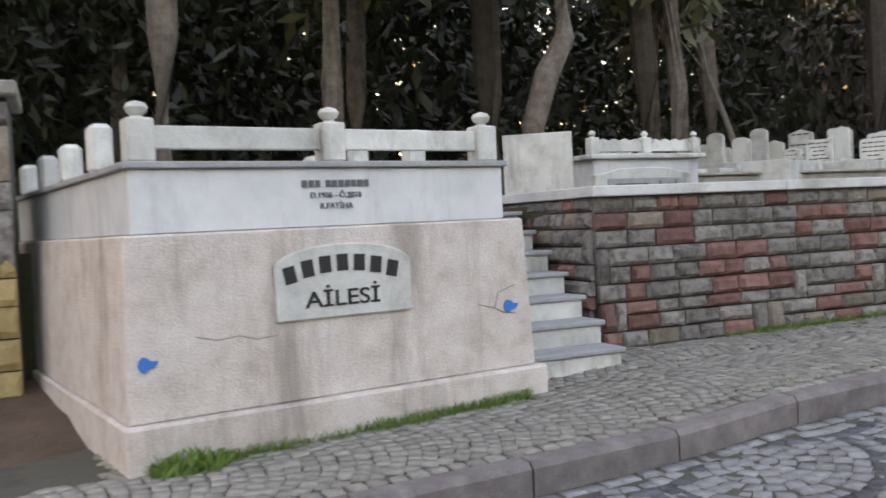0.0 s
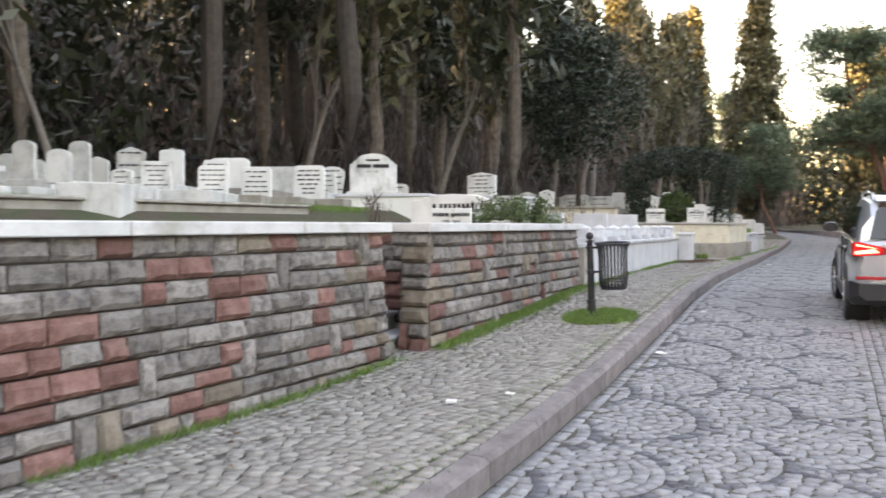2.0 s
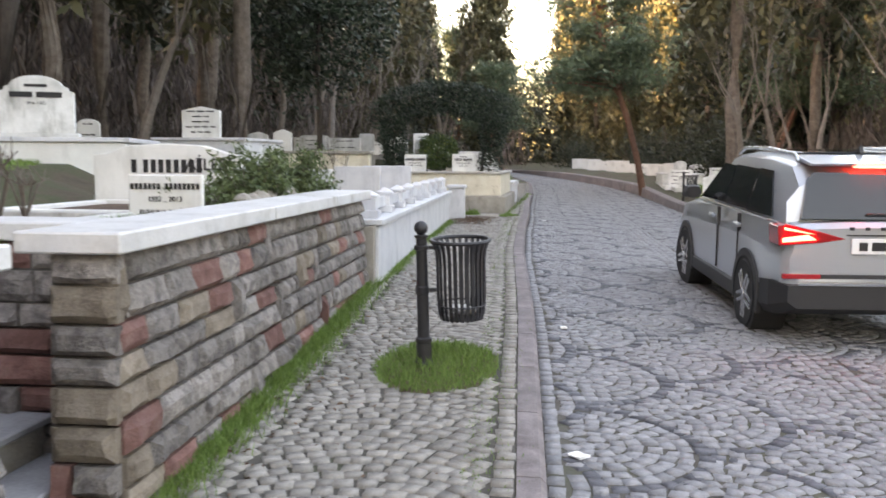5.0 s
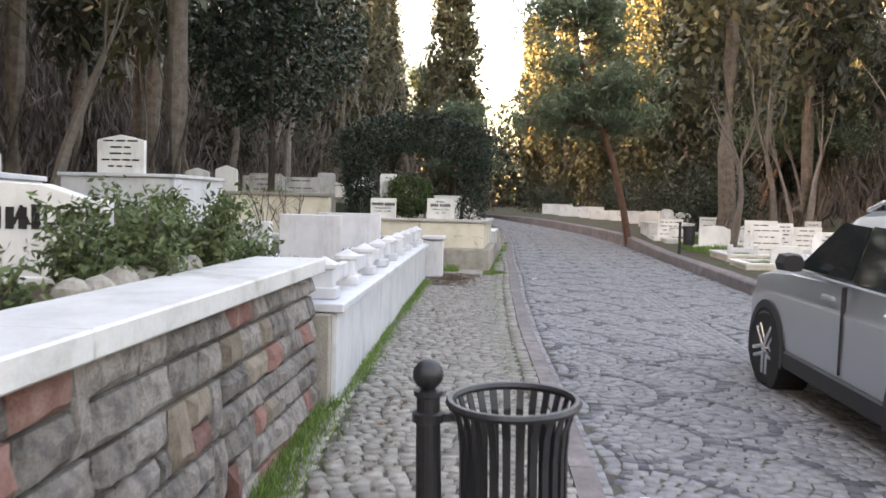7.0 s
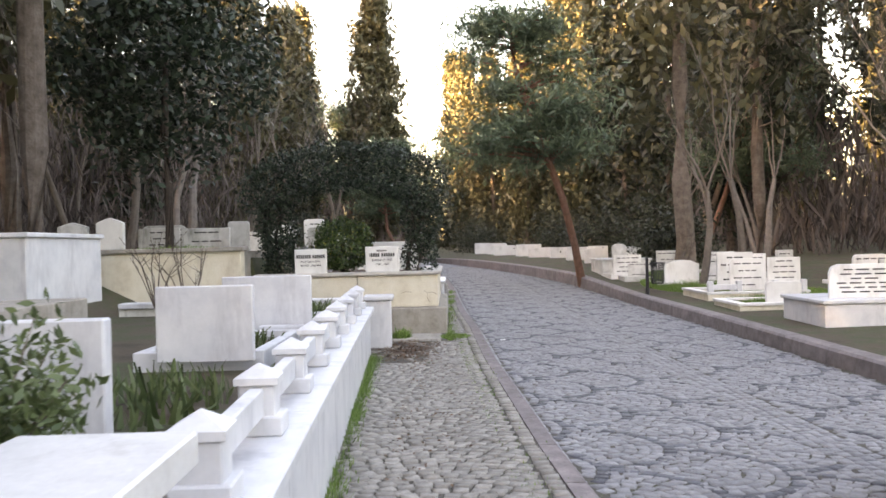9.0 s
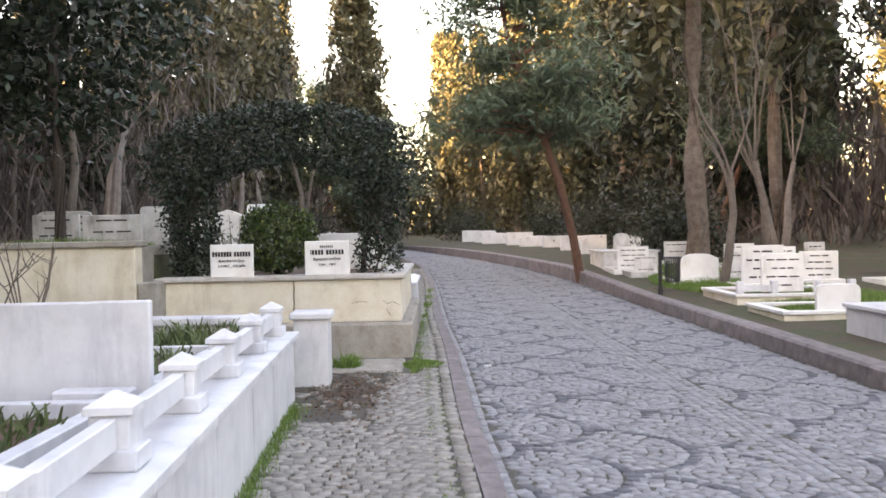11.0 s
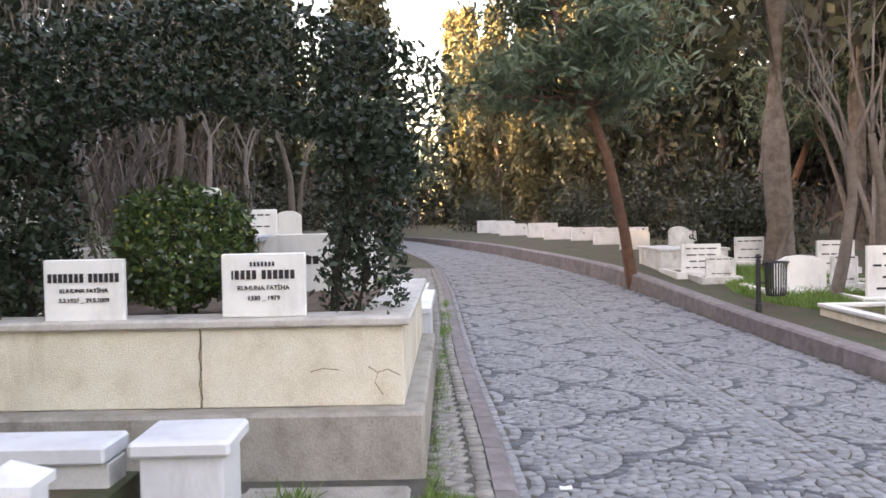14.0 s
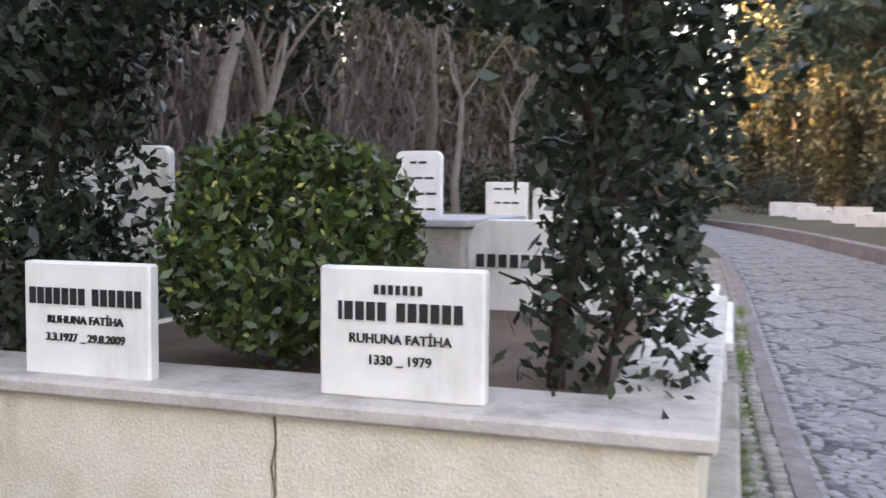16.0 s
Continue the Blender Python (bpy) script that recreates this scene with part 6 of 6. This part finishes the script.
# far woods, one mass each: close the view, darken under canopies, block low sun
def woods(name, n, xr, yr, h, leaf, material, seed, aspect=0.34):
    rng = np.random.default_rng(seed)
    cl = 260
    cx, cy = rng.uniform(*xr, cl), rng.uniform(*yr, cl)
    top = h * rng.uniform(0.6, 1.1, cl)
    k = rng.integers(0, cl, n)
    u = rng.uniform(0, 1, n)
    pts = np.stack([cx[k] + rng.normal(0, 1.3, n) * (1.2 - u), cy[k] + rng.normal(0, 1.3, n) * (1.2 - u), 1.0 + u * top[k]], 1)
    e = thing(name, None, "dense dark woods round the cemetery, seen and unseen, massed to block light", "woods", kind="stuff")
    put_mesh("foliage", soup("foliage", leaves(pts, rng.uniform(0.6, 1.3, n) * leaf, rng, aspect, 0.9 if aspect > 0.2 else 3.0), material), None, e)


# the part towards -x is unseen, added to hold off the low sun
woods("far_woods", 36000, (-40, 18), (30, 44), 22, 0.36, L_CYP, 40)
woods("far_woods", 10000, (18, 40), (32, 44), 17, 0.36, L_CYP, 52)
woods("far_woods", 11000, (40, 64), (30, 44), 20, 0.36, L_CYP, 54)
# tall outer belt, mostly unseen, added to keep the left side in shade
woods("far_woods", 30000, (-70, 25), (46, 60), 20, 0.85, L_CYP, 41)
woods("far_woods", 5000, (25, 45), (48, 60), 16, 0.6, L_CYP, 53)
# dense enough to keep low sun off the lower trees at the bend
woods("far_woods", 24000, (45, 125), (46, 60), 20, 0.85, L_CYP, 55)
woods("far_woods", 14000, (118, 135), (-40, 70), 15, 0.6, L_CYP2, 42)
woods("far_woods", 16000, (15, 125), (-55, -36), 16, 0.6, L_CYP2, 43)
woods("low_woods", 18000, (78, 112), (9, 46), 8, 0.6, L_TWIG, 46, 0.1)
woods("low_woods", 20000, (50, 112), (-34, -9), 7, 0.6, L_TWIG, 47, 0.1)
woods("low_woods", 9000, (100, 116), (-10, 12), 11, 0.42, L_CYP, 48)
woods("low_woods", 26000, (24, 72), (22, 36), 9.5, 0.5, L_TWIG, 49, 0.1)
woods("low_woods", 9000, (43, 60), (13, 28), 9, 0.5, L_TWIG, 51, 0.06)
woods("low_woods", 26000, (-30, 27), (20, 32), 12, 0.3, L_CYP, 50)
# two unseen masses, behind and to the right, added to shape the light
woods("far_woods", 9000, (-75, -42), (-40, 45), 16, 0.6, L_CYP, 44)
woods("far_woods", 9000, (-40, 20), (-55, -30), 15, 0.6, L_CYP, 45)

# ---- silver car standing on the road ----
M_PAINT = plain("silver_car_paint", (0.43, 0.46, 0.49), 0.3, 0.55, coat=0.6)
M_CLAD = plain("black_plastic", (0.02, 0.02, 0.022), 0.6)
M_GLASS = plain("dark_tinted_glass", (0.015, 0.018, 0.02), 0.06, coat=0.3)
M_TYRE = plain("tyre_rubber", (0.015, 0.015, 0.016), 0.85)
M_ALU = plain("bright_alloy", (0.6, 0.61, 0.62), 0.25, 0.9)
M_LAMP = plain("red_lamp_glass", (0.35, 0.01, 0.012), 0.2, coat=0.5)
M_LIT = plain("lit_red_lamp", (1.0, 0.06, 0.04), 0.3, emit=2.2)
M_CHROME = plain("chrome_trim", (0.7, 0.7, 0.7), 0.12, 1.0)
M_PLATE = plain("white_plate", (0.75, 0.75, 0.75), 0.4)

CX, CY = 15.52, 1.12
car = thing("car", pose(CX, CY, road_z(CX, CY) + 0.01, 0, -2.0, 4.8), "silver estate car with lit red tail lamps", "car")
WB, HW = 2.65, 0.885


def loft(stations, bm=None):
    """stations: (x, [(y, z), ...]) half sections from the bottom middle to the top middle, mirrored."""
    bm = bm or bmesh.new()
    rings = []
    for x, sec in stations:
        right = [bm.verts.new((x, -y, z)) for y, z in sec]
        left = [bm.verts.new((x, y, z)) for y, z in reversed(sec) if y > 1e-6]
        rings.append(right + left)
    n = len(rings[0])
    for a, b in zip(rings, rings[1:]):
        for i in range(n):
            bm.faces.new((a[i], a[(i + 1) % n], b[(i + 1) % n], b[i]))
    bm.faces.new(rings[0][::-1])
    bm.faces.new(rings[-1])
    return bm


def sec(w, zb, zm, zt, top):
    return [(0, zb), (w * 0.9, zb), (w * 0.985, zb + 0.08), (w, zb + 0.22), (w * 0.995, zm), (w * 0.965, zm + 0.04), (w * 0.94, zt), (w * 0.8, top), (0, top + 0.02)]


body = loft([(-0.84, sec(0.76, 0.5, 0.74, 0.9, 0.95)), (-0.79, sec(0.82, 0.36, 0.76, 0.95, 1.0)), (-0.6, sec(0.875, 0.3, 0.78, 1.0, 1.03)), (0.0, sec(HW, 0.26, 0.8, 1.0, 1.03)), (0.8, sec(0.875, 0.25, 0.79, 0.98, 1.02)),
             (1.7, sec(0.875, 0.25, 0.78, 0.96, 1.0)), (2.3, sec(HW, 0.26, 0.77, 0.94, 0.99)), (2.75, sec(0.88, 0.27, 0.75, 0.9, 0.95)), (3.2, sec(0.85, 0.3, 0.7, 0.84, 0.88)), (3.48, sec(0.72, 0.36, 0.62, 0.72, 0.76)), (3.56, sec(0.6, 0.42, 0.56, 0.62, 0.66))])
ob = part("body", body, M_PAINT, car, smooth=True)


def csec(w, z, wt, zt):
    return [(0, z), (w, z), ((w + wt) / 2 + 0.015, (z + zt) / 2), (wt, zt - 0.05), (wt * 0.85, zt), (0, zt + 0.025)]


cabin = loft([(-0.72, csec(0.80, 0.98, 0.7, 1.02)), (-0.62, csec(0.81, 0.99, 0.64, 1.36)), (-0.42, csec(0.82, 0.99, 0.64, 1.53)), (0.1, csec(0.82, 0.99, 0.655, 1.575)), (0.9, csec(0.82, 0.98, 0.655, 1.585)), (1.5, csec(0.82, 0.97, 0.64, 1.54)), (1.85, csec(0.815, 0.96, 0.61, 1.42)), (2.45, csec(0.8, 0.95, 0.68, 0.99))])
part("cabin", cabin, M_PAINT, car, smooth=True)


def pane(name, pts, thick, material, parent, label=""):
    """A flat or slightly bent pane over four or more corners, with thickness along its normal."""
    bm = bmesh.new()
    vs = [bm.verts.new(p) for p in pts]
    f = bm.faces.new(vs)
    f.normal_update()
    nrm = f.normal.copy()
    ext = bmesh.ops.extrude_face_region(bm, geom=[f])
    for v in ext["geom"]:
        if isinstance(v, bmesh.types.BMVert):
            v.co += nrm * thick
    return part(name, bm, material, parent, label)


part("rear_window", prism([(0.66, 1.03), (0.585, 1.4), (0.53, 1.455), (-0.53, 1.455), (-0.585, 1.4), (-0.66, 1.03)], -0.02, 0.03, "x"), M_GLASS, car).matrix_basis = pose(-0.745, 0, 0, 0, 0, 0) @ Matrix.Translation((0, 0, 1.06)) @ pose(0, 0, 0, 0, 18, 0) @ Matrix.Translation((0, 0, -1.06))
for s in (1, -1):
    def yy_(z):
        return s * (0.832 - (z - 0.98) * (0.832 - 0.675) / 0.55)
    for a0, a1, b0, b1 in ((-0.52, 0.27, 0.27, -0.12), (0.31, 1.12, 1.1, 0.31), (1.16, 2.16, 1.6, 1.14)):
        p = [(a0, yy_(1.03), 1.03), (a1, yy_(1.02), 1.02), (b0, yy_(1.44), 1.44), (b1, yy_(1.43), 1.43)]
        if s < 0:
            p = p[::-1]
        pane("side_window", p, -0.012 if s > 0 else -0.012, M_GLASS, car)
    part("window_trim", box(-0.5, 2.15, s * 0.845 - 0.012, s * 0.845 + 0.012, 0.995, 1.015), M_CHROME, car)
    part("roof_rail", tube([(-0.45, s * 0.6, 1.53), (-0.35, s * 0.6, 1.6), (0.4, s * 0.61, 1.635), (1.2, s * 0.61, 1.62), (1.45, s * 0.6, 1.55)], [0.016] * 5, 8), M_ALU, car)
    for x0 in (0.0, WB):
        bm = bmesh.new()
        n = 22
        arc_o = [(x0 + 0.435 * math.cos(a), 0.33 + 0.435 * math.sin(a)) for a in np.linspace(-0.25, math.pi + 0.25, n)]
        arc_i = [(x0 + 0.365 * math.cos(a), 0.33 + 0.365 * math.sin(a)) for a in np.linspace(-0.25, math.pi + 0.25, n)]
        part("wheel_arch", prism(arc_o + arc_i[::-1], s * 0.86, s * 0.9, "y"), M_CLAD, car, "black plastic wheel arch")
        part("arch_hollow", prism([(x0 + 0.37 * math.cos(a), 0.33 + 0.37 * math.sin(a)) for a in np.linspace(0, 6.1, 24)], s * 0.6, s * 0.892, "y"), M_TYRE, car)
        wh = thing("wheel", pose(x0, s * 0.8, 0.335, 0, 0, (7 if x0 else 0)))
        wh.parent = car
        tyre = lathe([(0.235, -0.1), (0.31, -0.105), (0.335, -0.08), (0.335, 0.08), (0.31, 0.105), (0.235, 0.1)], 30)
        tyre.transform(Matrix.Rotation(math.pi / 2, 4, "X"))
        part("tyre", tyre, M_TYRE, wh, smooth=False)
        rim = lathe([(0.245, -0.04), (0.245, 0.085), (0.225, 0.085), (0.22, 0.03), (0.02, 0.02)], 30)
        rim.transform(Matrix.Rotation(math.pi / 2 * (-s), 4, "X"))
        part("rim", rim, M_CLAD, wh)
        for k in range(5):
            sp = None
            for off in (-0.035, 0.035):
                sp = box(0.03, 0.235, off - 0.02, off + 0.02, 0.075, 0.108, 0.008, sp)
            sp.transform(Matrix.Rotation(math.pi / 2 * (-s), 4, "X") @ Matrix.Rotation(2 * math.pi * k / 5 + 0.3, 4, "Z"))
            part("spoke", sp, M_ALU, wh, "bright alloy spoke")
        hub = lathe([(0.05, 0.05), (0.045, 0.115), (0.01, 0.12)], 14)
        hub.transform(Matrix.Rotation(math.pi / 2 * (-s), 4, "X"))
        part("hub_cap", hub, M_ALU, wh)
    part("sill", box(0.42, WB - 0.42, s * 0.862 - 0.03, s * 0.862 + 0.035, 0.24, 0.4, 0.02), M_CLAD, car)
    for x0 in (0.42, 1.42):
        part("door_handle", box(x0 - 0.1, x0 + 0.08, s * 0.88 - 0.02, s * 0.88 + 0.022, 0.85, 0.885, 0.01), M_PAINT, car)
    for x0 in (0.36, 1.16):
        part("door_gap", box(x0 - 0.004, x0 + 0.004, s * 0.87 - 0.018, s * 0.87 + 0.019, 0.42, 0.98), M_CLAD, car)
    mi = part("wing_mirror", loft([(1.78, [(0, 0), (0.06, 0.01), (0.09, 0.07), (0.06, 0.13), (0, 0.14)]), (1.9, [(0, 0.0), (0.09, 0.01), (0.11, 0.07), (0.08, 0.14), (0, 0.15)]), (1.96, [(0, 0.05), (0.04, 0.05), (0.05, 0.07), (0.04, 0.09), (0, 0.1)])]), M_CLAD, car, smooth=True)
    mi.matrix_basis = pose(0.02, s * 1.0, 1.02)
    lampo = part("tail_lamp", prism([(s * 0.3, 0.87), (s * 0.52, 0.84), (s * 0.86, 0.82), (s * 0.875, 0.98), (s * 0.8, 1.0), (s * 0.52, 0.93)], -0.85, -0.58, "x", 0.006), M_LAMP, car, "red tail lamp")
    part("lit_bar", prism([(s * 0.55, 0.865), (s * 0.83, 0.845), (s * 0.835, 0.875), (s * 0.62, 0.9)], -0.862, -0.845, "x"), M_LIT, lampo, "glowing red light bar")
    part("lit_bar", prism([(s * 0.62, 0.91), (s * 0.82, 0.945), (s * 0.82, 0.97), (s * 0.56, 0.905)], -0.861, -0.846, "x"), M_LIT, lampo)
    part("reflector", box(-0.865, -0.82, min(s * 0.5, s * 0.82), max(s * 0.5, s * 0.82), 0.585, 0.62, 0.004), M_LAMP, car)
part("rear_bumper", loft([(-0.9, [(0, 0.36), (0.7, 0.36), (0.78, 0.42), (0.78, 0.54), (0, 0.54)]), (-0.7, [(0, 0.28), (0.82, 0.28), (0.885, 0.36), (0.885, 0.56), (0, 0.56)]), (-0.45, [(0, 0.26), (0.84, 0.26), (0.892, 0.34), (0.892, 0.54), (0, 0.54)])]), M_CLAD, car, "black lower bumper")
part("bumper_trim", box(-0.91, -0.86, -0.7, 0.7, 0.545, 0.562), M_CHROME, car)
part("number_plate", box(-0.868, -0.85, -0.26, 0.26, 0.765, 0.875, 0.004), M_PLATE, car, "white number plate")
bars([0.07, 0.12, 0.14], 0.06, M_LETTER, car, pose(-0.87, 0, 0.79, 90, 0, -90), 0.035, "plate_bar")
bars([0.04] * 5, 0.03, M_CLAD, car, pose(-0.85, 0, 0.945, 90, 0, -90), 0.09, "badge_mark")
part("high_brake_lamp", box(-0.73, -0.62, -0.2, 0.2, 1.485, 1.51, 0.006), M_LIT, car, "lit high brake lamp")
part("roof_spoiler", prism([(-0.7, 1.5), (-0.72, 1.525), (-0.3, 1.59), (-0.3, 1.54)], -0.58, 0.58, "y", 0.004), M_PAINT, car)
part("roof_glass", box(-0.25, 1.2, -0.5, 0.5, 1.6, 1.612, 0.004), M_GLASS, car)
part("aerial", prism([(-0.3, 1.6), (-0.12, 1.6), (-0.27, 1.67)], -0.015, 0.015, "y"), M_CLAD, car)
part("bumper_strip", box(-0.864, -0.82, -0.497, 0.497, 0.588, 0.617, 0.003), M_CLAD, car, "black strip between the reflectors")
part("wiper", box(-0.785, -0.765, -0.3, 0.12, 1.07, 1.09, 0.004), M_CLAD, car)
part("tailgate_gap", box(-0.856, -0.83, -0.3, 0.3, 0.893, 0.903), M_CLAD, car)
# the upper body stands tall over the wheels
for ob in list(car.children) + [c for p in car.children for c in p.children]:
    if ob.type != "MESH" or ob.name.split(".")[0] in ("wheel_arch", "arch_hollow", "tyre", "rim", "spoke", "hub_cap"):
        continue
    up = ob.matrix_basis.copy()
    for v in ob.data.vertices:
        p = up @ v.co
        p.z = lerp(p.z, [0, 0.45, 0.9, 1.0, 1.6, 1.7], [0, 0.45, 0.99, 1.08, 1.66, 1.76])
        v.co = up.inverted() @ p
